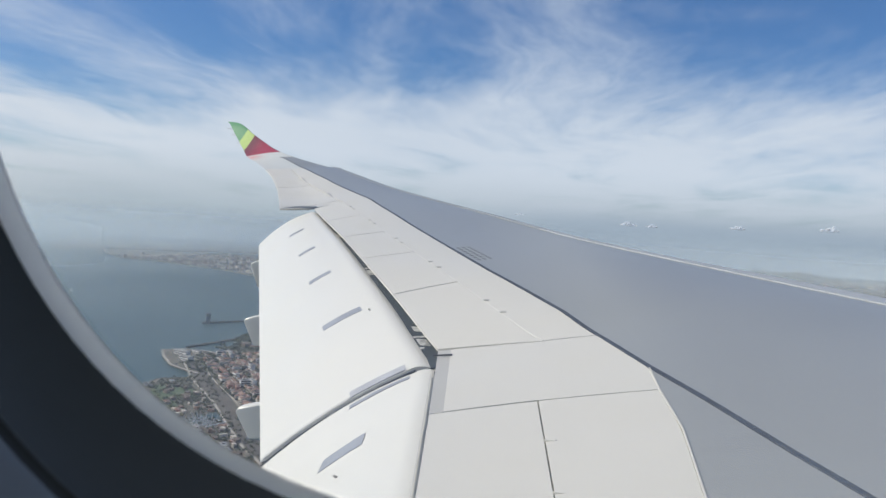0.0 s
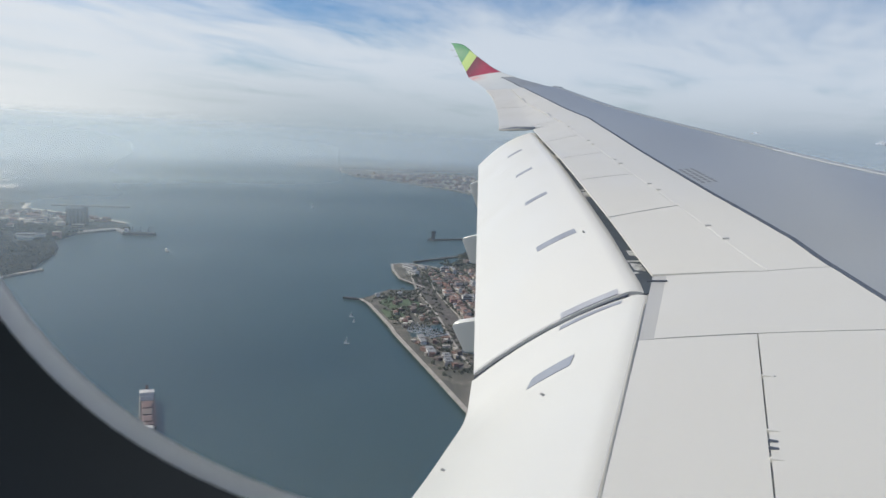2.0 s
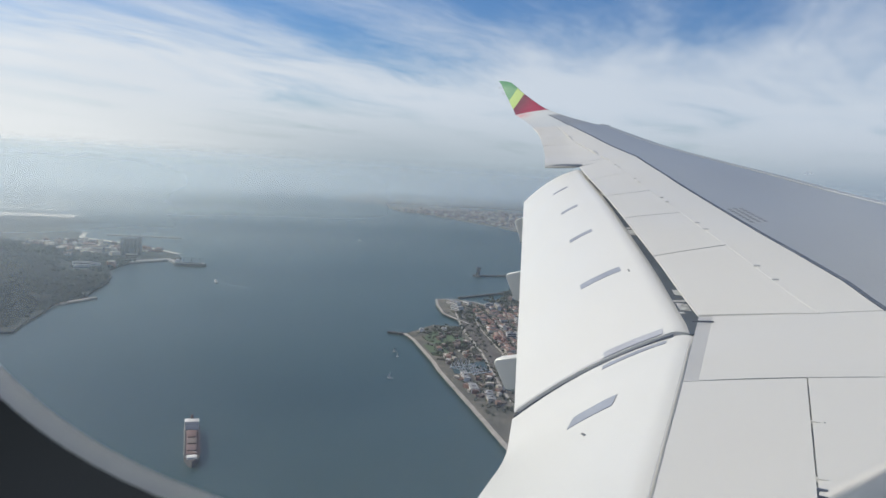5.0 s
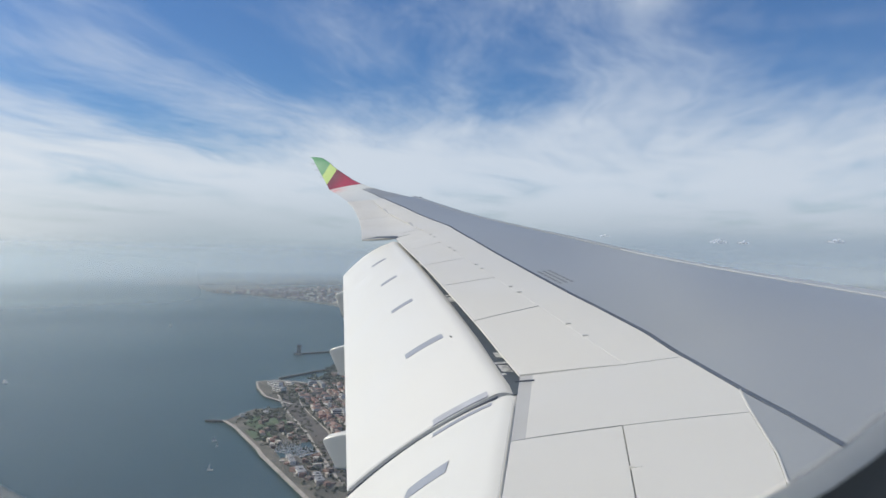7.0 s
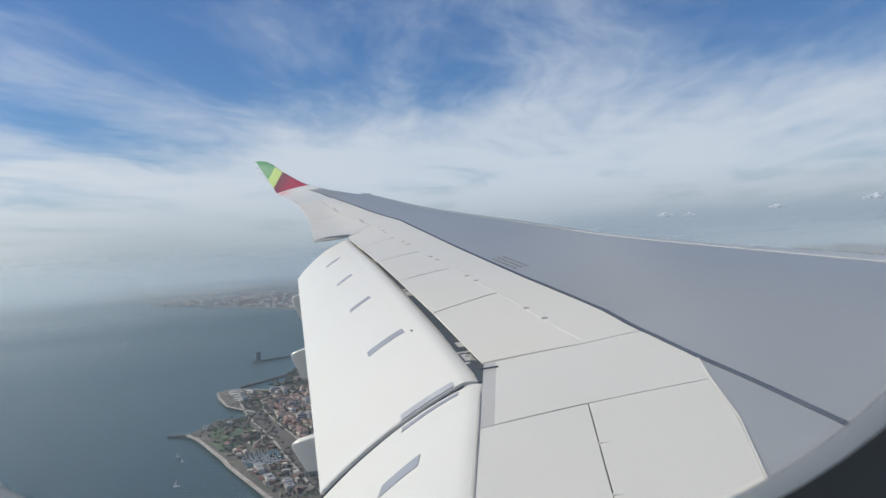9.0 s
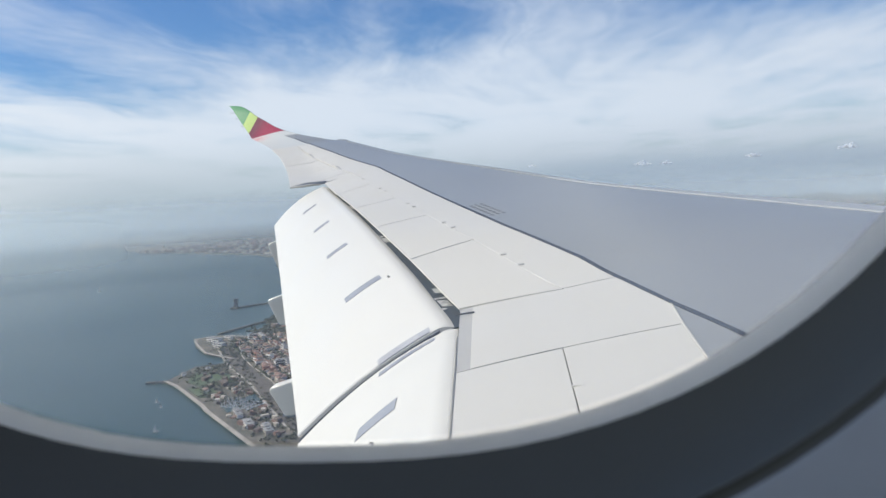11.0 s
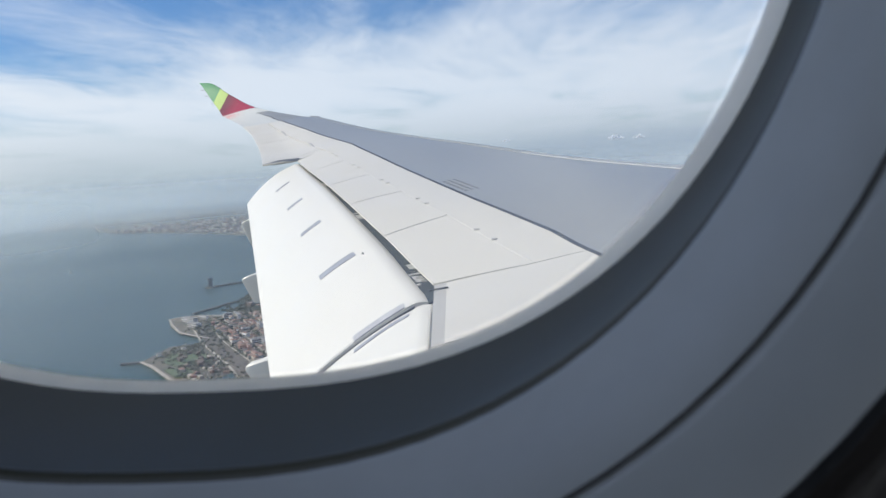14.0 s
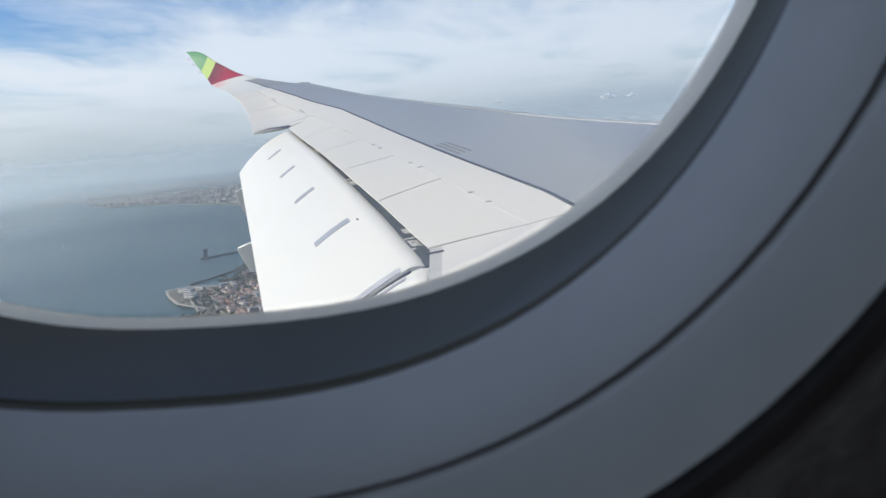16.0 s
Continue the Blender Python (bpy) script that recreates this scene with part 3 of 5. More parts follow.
def flap_ring(y, te, off=0.0):
    """Closed section of a lowered flap that hangs behind the wing's rear edge."""
    le, d, up = flap_frame(y, te, off)
    s0 = nose_start(y)
    ring = []
    for k in range(15):
        s = 1 - (1 - s0) * k / 14
        ring.append(le + d * s + up * bulge(y, s))
    front = ring[-1]
    r = 0.26 if y > 9.79 else 0.25
    for a in (0.2, 0.4, 0.6, 0.8, 1.0, 1.25, 1.57, 1.95):
        ring.append(front - d.normalized() * r * math.sin(a) - up * r * (1 - math.cos(a)))
    for k in range(8):
        s = s0 + (1 - s0) * k / 8
        ring.append(le + d * s + up * bulge(y, s) - up * (0.34 * (1 - s) ** 0.8 + 0.012))
    return ring


def flap_top(y, s, te, lift=0.0, off=0.0):
    le, d, up = flap_frame(y, te, off)
    return le + d * s + up * (bulge(y, s) + lift)


def inner_te(y):
    return Vector((curve_value(y, (3.0, 7.74, 8.77, 9.32, 9.66), (-1.45, -1.66, -1.75, -1.80, -1.89)), y,
                   curve_value(y, (3.0, 7.74, 8.21, 8.77, 9.32, 9.66), (-3.0, -2.86, -2.84, -2.81, -2.74, -2.57))))


ys = [9.82 + (21.1 - 9.82) * k / 40 for k in range(41)]
outer_flap = wing_part("outer_flap", loft([flap_ring(y, outer_te(y)) for y in ys]), FLAP, "white outer flap, lowered")
ys = [2.72 + (9.745 - 2.72) * k / 40 for k in range(41)]
inner_flap = wing_part("inner_flap", loft([flap_ring(y, inner_te(y), -0.03) for y in ys]), FLAP, "white inboard flap, lowered")
for y, w, s0, s1 in ((12.05, 0.11, 0.145, 0.44), (14.42, 0.10, 0.20, 0.42), (16.68, 0.10, 0.215, 0.42), (19.12, 0.10, 0.215, 0.44)):
    wing_part("flap_slot", panel(lambda u, v: flap_top(y + w * (2 * u - 1) * 0.8, s0 + (s1 - s0) * v, outer_te(y + w * (2 * u - 1) * 0.8), 0.006), 3, 8, 0.012), SLOT,
              "grey slot plate on the flap", outer_flap)
wing_part("flap_slot", panel(lambda u, v: flap_top(8.50 + 0.26 * u + 0.05 * v, 0.285 + 0.215 * v, inner_te(8.50 + 0.26 * u), 0.006, -0.03), 3, 8, 0.012), SLOT, "grey slot plate on the flap", inner_flap)
# cove floor, coloured with its shade, from the rear structure down into the flaps
def cove(y, te, off, v):
    front = Vector((x_rear(y) + 0.12, y, z_rear(y) - 0.085))
    return front.lerp(flap_top(y, nose_start(y) + 0.03, te, -0.02, off), v)


wing_part("cove_floor", panel(lambda u, v: cove(9.8 + 11.3 * u, outer_te(9.8 + 11.3 * u), 0.0, v), 40, 3, 0.01), COVE_SHADE, "flap cove floor with its shade put in the colour")
wing_part("cove_floor", panel(lambda u, v: cove(3.1 + 6.6 * u, inner_te(3.1 + 6.6 * u), -0.03, v), 30, 3, 0.01), COVE_SHADE, "flap cove floor with its shade put in the colour")
# grey rub strips on both sides of the gap between the flaps
wing_part("rub_strip", panel(lambda u, v: flap_top(9.83 + 0.14 * u, 0.10 + 0.32 * v, outer_te(9.83 + 0.14 * u), 0.014), 2, 14, 0.022), SLOT_PALE, "grey rub strip at the flap's end", outer_flap)
wing_part("edge_strip", panel(lambda u, v: flap_top(9.825 + 0.045 * u, 0.42 + 0.57 * v, outer_te(9.825 + 0.045 * u), 0.006), 2, 14, 0.02), SHROUD, "pale grey strip along the flap's end", outer_flap)
wing_part("rub_strip", panel(lambda u, v: flap_top(9.63 + 0.06 * u, 0.12 + 0.32 * v, inner_te(9.63 + 0.06 * u), 0.006, -0.03), 2, 10, 0.02), SLOT, "grey rub strip at the flap's end", inner_flap)
wing_part("end_seal", panel(lambda u, v: flap_top(9.80, 0.05 + 0.94 * v, outer_te(9.80), -0.016) + Vector((0, 0.06 * (u - 1), 0)), 2, 12, 0.05), SEAL, "dark seal between the flaps", outer_flap)
wing_part("front_edge_bead", panel(lambda u, v: flap_top(3.2 + 6.3 * u, 0.012 + 0.005 * v, inner_te(3.2 + 6.3 * u), 0.002, -0.03), 30, 1, 0.01), SHROUD, "faint joint along the flap's nose", inner_flap)
# linkage in the cove behind the spoilers
for y0, y1, f0, f1 in ((10.36, 10.40, 0.30, 0.70), (10.40, 10.60, 0.14, 0.34), (10.66, 10.70, 0.02, 0.42), (10.84, 11.00, 0.05, 0.24), (13.62, 13.92, 0.05, 0.50), (14.02, 14.08, 0.05, 0.40), (17.02, 17.42, 0.05, 0.45), (19.6, 19.9, 0.05, 0.40)):
    wing_part("flap_linkage", panel(lambda u, v: cove(y0 + (y1 - y0) * u + 0.08 * v, outer_te(y0 + (y1 - y0) * u), 0.0, f0 + (f1 - f0) * v) + Vector((0, 0, 0.008)), 3, 3, 0.005), METAL, "worn pale metal flap linkage")
bm = bmesh.new()
p = upper(-0.10, 9.66)
box(bm, -0.085, 0.095, -0.007, 0.007, -0.004, 0.012, Matrix.Translation(p + Vector((-0.11, 0, -0.011))) @ Matrix.Rotation(-0.13, 4, "Y"))
bevelled(bm, 0.003)
wing_part("stop_fitting", bm, SEAL, "dark stop fitting")
for y, s, fn in ((11.85, 0.10, 0), (8.05, 0.36, 1), (7.75, 0.80, 1)):
    bm = bmesh.new()
    p = flap_top(y, s, (inner_te if fn else outer_te)(y), 0.01, -0.03 if fn else 0)
    box(bm, -0.028, 0.028, -0.006, 0.006, -0.012, 0.006, Matrix.Translation(p) @ Matrix.Rotation(0.9, 4, "Z") @ Matrix.Rotation(0.5, 4, "Y"))
    bevelled(bm, 0.002)
    wing_part("drain_fitting", bm, SHROUD, "tiny drain fitting")


def track_pod(y, deep, reach, half):
    """Slab-sided pod over a flap track: crowned top, raked blunt tail behind the flap's trailing edge."""
    te = outer_te(y)
    # top of each section, its depth, width and how far its foot lies forward
    spine = [(Vector((x_rear(y) + 1.5, y, z_rear(y) - 0.80)), 0.10, 0.05, 0.0), (Vector((x_rear(y) + 0.9, y, z_rear(y) - 0.66)), 0.30, 0.6, 0.0), (Vector((x_rear(y) + 0.1, y, z_rear(y) - 0.52)), 0.48, 1.0, 0.0),
             (te + Vector((0.75, 0, 0.10)), 0.52, 1.0, 0.0), (te + Vector((0.30, 0, -0.02)), deep * 1.10, 1.0, 0.06), (te + Vector((0.0, 0, -0.03)), deep * 1.04, 1.0, 0.10), (te + Vector((-reach * 0.62, 0, -0.075)), deep * 0.97, 1.0, 0.15),
             (te + Vector((-reach * 0.90, 0, -0.095)), deep * 0.92, 1.0, 0.17), (te + Vector((-reach * 0.98, 0, -0.120)), deep * 0.85, 0.97, 0.18), (te + Vector((-reach, 0, -0.150)), deep * 0.76, 0.92, 0.17)]
    rings = []
    for top, h, w, fore in spine:
        hw = half * w
        r = min(0.014, hw * 0.3, h * 0.2)
        outline = [(-hw, -r), (-hw + r, 0), (hw - r, 0), (hw, -r), (hw, r - h), (hw - r, -h), (r - hw, -h), (-hw, r - h)]
        rings.append([top + Vector((-fore * dz / h if h else 0.0, dy, dz)) for dy, dz in outline])
    return loft(rings)


for y, deep, reach, half in ((11.38, 0.38, 0.25, 0.10), (15.08, 0.47, 0.22, 0.10), (19.45, 0.56, 0.15, 0.10)):
    pod = wing_part("track_fairing", track_pod(y, deep, reach, half), FLAP, "white slab-sided flap track fairing")
    # dark bar added for the shade along the tail's underside
    bm = bmesh.new()
    foot = outer_te(y) + Vector((-reach + 0.20, 0, -0.15 - deep * 0.76))
    box(bm, -0.07, 0.16, -half * 0.7, half * 0.7, -0.022, 0.018, Matrix.Translation(foot))
    wing_part("tail_shade", bevelled(bm, 0.008), SLOT, "dark bar standing in for shade under the fairing's tail", pod)
# block of small print on the grey skin, as bars
for row in range(3):
    for k in range(7):
        y0 = 13.50 + k * 0.165 + row * 0.02
        wing_part("print_bar", panel(strip(y0, y0 + 0.11, lambda y: x_joint(y) + 0.08 + row * 0.085, lambda y: x_joint(y) + 0.125 + row * 0.085, 0.0025, 0.0), 1, 1, 0.002), INK, "bar of small print")

# ---- window and cabin ----


def oval(wide, tall, y, n=120):
    """Ring round the window, wider and taller than the pane by so much."""
    out = []
    for k in range(n):
        t = 2 * math.pi * k / n
        c, s = math.cos(t), math.sin(t)
        out.append(Vector((WIN_X + (WIN_A + wide) * math.copysign(abs(c) ** (2 / WIN_N), c), y, WIN_Z + (WIN_B + tall) * math.copysign(abs(s) ** (2 / WIN_N), s))))
    return out


def square_ring(x0, x1, z0, z1, y, n=120):
    """Rectangle met by rays from the window's middle."""
    out = []
    for k in range(n):
        t = 2 * math.pi * k / n
        c, s = math.cos(t), math.sin(t)
        r = min(((x1 if c > 0 else x0) - WIN_X) / c if abs(c) > 1e-6 else 1e9, ((z1 if s > 0 else z0) - WIN_Z) / s if abs(s) > 1e-6 else 1e9)
        out.append(Vector((WIN_X + c * r, y, WIN_Z + s * r)))
    return out


window = tagged(new("window_1"), "oval cabin window with a deep charcoal reveal", "window", kind="structure")
part("pane_edge", loft([oval(0.0, 0.0, 2.6224), oval(0.0, 0.0, 2.6214), oval(0.0008, 0.0004, 2.6206), oval(0.0031, 0.0017, 2.6186), oval(0.0033, 0.0019, 2.6192)], cap=False), PANE_EDGE, window, "pale frosted edge of the pane")
part("reveal", loft([oval(0.0030, 0.0016, 2.6187), oval(0.0036, 0.0026, 2.6150), oval(0.0036, 0.0044, 2.6080), oval(0.0024, 0.0060, 2.6000), oval(0.0004, 0.0068, 2.5930), oval(-0.0010, 0.0070, 2.5900)], cap=False),
     RUBBER, window, "charcoal rubber reveal")
part("inner_lip", loft([oval(-0.0010, 0.0070, 2.5900), oval(-0.0017, 0.0062, 2.5894), oval(-0.0022, 0.0061, 2.5886), oval(-0.0024, 0.0068, 2.5880), oval(-0.0022, 0.0071, 2.5872), oval(-0.0024, 0.0072, 2.5860)], cap=False),
     RUBBER, window, "thin dark lip inside the reveal")
pane = part("pane", loft([oval(-0.001, -0.001, 2.6212), [Vector((WIN_X, 2.6212, WIN_Z))] * 120], cap=False), ACRYLIC, window, "clear acrylic pane", smooth=False)
pane.data.flip_normals()
pane.visible_shadow = False
part("bezel", loft([oval(-0.0020, 0.0078, 2.5872), oval(-0.0028, 0.0071, 2.5861), oval(-0.0029, 0.0072, 2.5856), oval(-0.0025, 0.0077, 2.5846), oval(0.0010, 0.0112, 2.5744), oval(0.0043, 0.0149, 2.5652), oval(0.0047, 0.0154, 2.5646), oval(0.0049, 0.0157, 2.5662)],
                    cap=False), TRIM, window, "grey plastic window bezel")
part("bezel_gap", loft([oval(0.0046, 0.0152, 2.5655), oval(0.0058, 0.0166, 2.5650)], cap=False), GAP, window, "dark groove round the bezel")
part("bezel_frame", loft([oval(0.0055, 0.0162, 2.5662), oval(0.0056, 0.0163, 2.5636), oval(0.0060, 0.0169, 2.5627), oval(0.0090, 0.0212, 2.5574), oval(0.0119, 0.0253, 2.5533), oval(0.0125, 0.0260, 2.5528), oval(0.0128, 0.0263, 2.5560)], cap=False),
     TRIM, window, "grey plastic outer frame")
part("frame_gap", loft([oval(0.0124, 0.0258, 2.5570), oval(0.0170, 0.0320, 2.5570)], cap=False), GAP, window, "dark groove round the frame")
X0, X1, Z0, Z1 = -2.6, 4.2, -1.15, 0.86
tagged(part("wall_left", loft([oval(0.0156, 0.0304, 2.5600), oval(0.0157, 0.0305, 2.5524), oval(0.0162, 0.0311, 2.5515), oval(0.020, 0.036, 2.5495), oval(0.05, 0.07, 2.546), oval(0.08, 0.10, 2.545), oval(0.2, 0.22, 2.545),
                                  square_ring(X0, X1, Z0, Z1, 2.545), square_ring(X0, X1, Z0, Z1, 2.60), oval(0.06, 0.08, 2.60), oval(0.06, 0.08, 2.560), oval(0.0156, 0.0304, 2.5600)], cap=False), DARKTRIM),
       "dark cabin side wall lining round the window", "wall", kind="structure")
tagged(part("wall_hull", loft([oval(0.0060, 0.0050, 2.6215), oval(0.0062, 0.0052, 2.6240), oval(0.2, 0.22, 2.6240), square_ring(X0, X1, Z0, Z1, 2.6240), square_ring(X0, X1, Z0, Z1, 2.602), oval(0.2, 0.22, 2.602), oval(0.016, 0.018, 2.602),
                                  oval(0.0060, 0.0050, 2.6215)], cap=False), WHITE),
       "white painted hull skin round the window", "hull", kind="structure")


def slab(name, x0, x1, y0, y1, z0, z1, mat, label, category):
    bm = bmesh.new()
    box(bm, x0, x1, y0, y1, z0, z1)
    return tagged(part(name, bm, mat, smooth=False), label, category, kind="structure")


slab("floor", X0, X1, -2.6, 2.545, Z0 - 0.05, Z0, CARPET, "dark carpeted cabin floor", "floor")
slab("ceiling", X0, X1, -2.6, 2.66, Z1, Z1 + 0.05, TRIM, "pale plastic cabin ceiling", "ceiling")
slab("wall_front", X1, X1 + 0.05, -2.6, 2.66, Z0, Z1, TRIM, "grey cabin partition", "wall")
slab("wall_back", X0 - 0.05, X0, -2.6, 2.66, Z0, Z1, TRIM, "grey cabin partition", "wall")
slab("wall_right", X0, X1, -2.62, -2.56, Z0, Z1, TRIM, "far cabin wall", "wall")
# unseen fill lamp, added under the ceiling to brighten the window trim
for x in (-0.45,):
    fixture = thing("fill_lamp", "slim unseen fill lamp added under the ceiling", "ceiling light", (x, 0.6, Z1 - 0.03), "cabin strip lights")
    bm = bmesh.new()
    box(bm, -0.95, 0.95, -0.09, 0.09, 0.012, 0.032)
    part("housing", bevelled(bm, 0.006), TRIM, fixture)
    lamp = new("cabin_fill", bpy.data.lights.new("cabin_fill", "AREA"))
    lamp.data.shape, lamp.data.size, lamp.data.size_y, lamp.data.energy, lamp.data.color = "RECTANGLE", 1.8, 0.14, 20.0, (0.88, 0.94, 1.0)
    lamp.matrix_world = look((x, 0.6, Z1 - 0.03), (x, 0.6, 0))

# ---- water and land far below ----
SEA = -250.0


def sheet(name, outline, z, depth, mat, label, category):
    """Level land with a shore wall, from a plan outline."""
    bm = bmesh.new()
    vs = [bm.verts.new((x, y, z)) for x, y in outline]
    f = bm.faces.new(vs)
    if f.normal.z < 0:
        f.normal_flip()
    ext = bmesh.ops.extrude_face_region(bm, geom=[f])
    bmesh.ops.translate(bm, verts=[v for v in ext["geom"] if isinstance(v, bmesh.types.BMVert)], vec=(0, 0, -depth))
    bmesh.ops.triangulate(bm, faces=[q for q in bm.faces if len(q.verts) > 4])
    return tagged(part(name, bm, mat, smooth=False), label, category, kind="structure")


bm = bmesh.new()
bmesh.ops.create_grid(bm, x_segments=8, y_segments=8, size=60000, matrix=Matrix.Translation((0, 0, SEA)))
tagged(part("water", bm, WATER, smooth=False), "calm grey-green estuary water", "water", kind="structure")
NORTH = [(-2107, 3240), (-1958, 3349), (-1616, 2975), (-1494, 2943), (-1278, 2842), (-1071, 2727), (-928, 2600), (-760, 2380), (-640, 2150), (-560, 1950), (-538, 1779), (-560, 1690), (-579, 1642), (-520, 1560),
         (-512, 1487), (-520, 1390), (-505, 1330), (-500, 1245), (-569, 1247), (-590, 1228), (-564, 1178), (-523, 1123), (-461, 1078), (-469, 1050), (-499, 1036), (-501, 990), (-504, 958), (-477, 935),
         (-401, 846), (-388, 827), (-299, 722), (-150, 545), (60, 300), (400, -100), (4800, -100), (4800, 4300), (600, 4600), (-1500, 4400), (-2500, 4000)]
sheet("ground", NORTH, SEA + 3, 6, LAND, "built-up river bank with streets and gardens", "ground")
SOUTH = [(-700, 300), (-860, 560), (-901, 615), (-879, 640), (-915, 684), (-945, 731), (-984, 779), (-1000, 851), (-1027, 884), (-1066, 945), (-1119, 1005), (-1180, 1052), (-1192, 1078), (-1217, 1134), (-1213, 1225), (-1202, 1259),
         (-1277, 1317), (-1380, 1319), (-1469, 1329), (-1580, 1322), (-1652, 1396), (-1772, 1427), (-1883, 1546), (-1840, 1602), (-1960, 1600), (-2051, 1677), (-2600, 1500), (-4500, 600), (-4500, -2000), (-700, -2000)]
sheet("ground_south", SOUTH, SEA + 3, 6, WOODED, "dark wooded river bank with a small port", "ground")

# ---- upright see-through shells standing in for haze over the water ----
def haze_shell(radius, thick, climb, right):
    m, g = material("stand_in_haze")
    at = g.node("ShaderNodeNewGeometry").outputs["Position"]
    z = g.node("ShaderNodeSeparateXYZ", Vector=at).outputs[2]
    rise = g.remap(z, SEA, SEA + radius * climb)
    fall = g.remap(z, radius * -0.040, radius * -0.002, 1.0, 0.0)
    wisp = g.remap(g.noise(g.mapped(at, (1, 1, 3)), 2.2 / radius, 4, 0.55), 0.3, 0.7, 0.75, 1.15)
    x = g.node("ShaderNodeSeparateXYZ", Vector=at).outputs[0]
    # made denser on the sun's side, where the haze should look brighter
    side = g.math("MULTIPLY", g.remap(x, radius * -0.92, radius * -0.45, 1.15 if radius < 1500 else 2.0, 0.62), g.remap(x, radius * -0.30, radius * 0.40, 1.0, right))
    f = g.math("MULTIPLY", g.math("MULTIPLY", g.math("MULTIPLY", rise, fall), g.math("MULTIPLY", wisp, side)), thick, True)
    # far shells get a paler colour to brighten the distance
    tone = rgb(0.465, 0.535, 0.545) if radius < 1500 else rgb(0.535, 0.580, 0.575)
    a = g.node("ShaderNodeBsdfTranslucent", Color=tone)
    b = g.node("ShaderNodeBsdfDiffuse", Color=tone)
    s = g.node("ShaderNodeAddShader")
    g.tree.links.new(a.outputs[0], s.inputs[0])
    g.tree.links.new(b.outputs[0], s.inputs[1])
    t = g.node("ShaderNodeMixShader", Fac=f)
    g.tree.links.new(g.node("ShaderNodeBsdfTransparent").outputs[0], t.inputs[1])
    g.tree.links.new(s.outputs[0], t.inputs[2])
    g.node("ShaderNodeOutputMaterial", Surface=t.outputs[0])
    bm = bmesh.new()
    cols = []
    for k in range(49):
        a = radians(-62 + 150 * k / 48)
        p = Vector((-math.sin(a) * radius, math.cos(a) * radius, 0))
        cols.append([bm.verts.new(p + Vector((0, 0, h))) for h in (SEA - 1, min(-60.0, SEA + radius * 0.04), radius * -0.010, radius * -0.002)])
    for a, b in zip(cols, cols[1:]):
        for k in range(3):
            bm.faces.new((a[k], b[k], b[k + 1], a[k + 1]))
    return tagged(part("haze_shell", bm, m), "see-through shell standing in for haze over the water", "haze", kind="structure")


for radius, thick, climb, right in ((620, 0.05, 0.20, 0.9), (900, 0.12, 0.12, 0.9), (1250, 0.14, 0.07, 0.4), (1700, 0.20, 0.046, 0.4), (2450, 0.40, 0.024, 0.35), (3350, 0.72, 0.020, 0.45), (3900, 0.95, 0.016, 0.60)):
    haze_shell(radius, thick, climb, right)

# ---- the near river bank: road, lawns, quays ----
def ribbon(name, points, width, z, mat, label, category, thick=0.6, kind="structure"):
    bm = bmesh.new()
    rows = []
    for k, p in enumerate(points):
        a, b = Vector(points[max(0, k - 1)]), Vector(points[min(len(points) - 1, k + 1)])
        n = Vector((-(b - a).y, (b - a).x)).normalized() * width / 2
        rows.append([bm.verts.new((p[0] + s * n.x, p[1] + s * n.y, z + dz)) for s, dz in ((-1, 0), (1, 0), (1, -thick), (-1, -thick))])
    for a, b in zip(rows, rows[1:]):
        for j in range(4):
            bm.faces.new((a[j], a[(j + 1) % 4], b[(j + 1) % 4], b[j]))
    bm.faces.new(rows[0])
    bm.faces.new(rows[-1][::-1])
    return tagged(part(name, bm, mat, smooth=False), label, category, kind=kind)


GROUND = SEA + 3.0
ROAD = [(-500, 1150), (-453, 1066), (-427, 1026), (-368, 942), (-314, 852), (-267, 777), (-238, 740), (-210, 700), (-90, 540)]
ribbon("road", ROAD, 20, GROUND + 0.45, ASPHALT, "wide riverside road beside a railway", "road")
ribbon("road_verge", [(x + 11, y + 6.6) for x, y in ROAD], 1.5, GROUND + 0.55, STONE, "pale kerb along the road", "kerb")
ribbon("railway", [(x - 12, y - 7) for x, y in ROAD], 3, GROUND + 0.5, STONE, "pale ballast railway bed beside the road", "railway")
QUAY = [(-504, 958), (-477, 933), (-401, 843), (-388, 824), (-299, 719), (-150, 542)]
ribbon("quay", QUAY, 5, GROUND + 0.5, STONE, "pale stone quay along the river", "quay", 0.7)
ribbon("quay_curl", [(-461, 1078), (-523, 1121), (-562, 1178), (-588, 1226), (-571, 1246), (-530, 1248), (-505, 1240)], 4, GROUND + 0.5, STONE, "curved pale stone mole", "quay", 0.7)
ribbon("jetty", [(-500, 1420), (-529, 1373), (-568, 1273)], 4.5, GROUND + 0.4, JETTY, "long stone jetty", "jetty", 5)
ribbon("jetty_outer", [(-560, 1640), (-601, 1594), (-653, 1542)], 5, GROUND + 0.4, JETTY, "narrow jetty with a tower at its end", "jetty", 5)
ribbon("landing_stage", [(-498, 962), (-530, 955)], 4, GROUND, JETTY, "short landing stage", "jetty", 3)
sheet("lawn", [(-480, 998), (-430, 988), (-406, 946), (-440, 925), (-472, 950)], GROUND + 0.4, 0.8, LAWN, "mown riverside lawn", "lawn")
sheet("lawn_south", [(-455, 918), (-425, 922), (-398, 884), (-420, 876)], GROUND + 0.4, 0.8, LAWN, "mown riverside lawn", "lawn")
sheet("lawn_north", [(-500, 1130), (-462, 1092), (-440, 1120), (-480, 1170)], GROUND + 0.4, 0.8, LAWN, "grass by the mole", "lawn")
sheet("marina_basin", [(-382, 846), (-356, 888), (-334, 856), (-361, 816)], GROUND + 0.35, 0.5, WATER, "small marina basin", "basin")
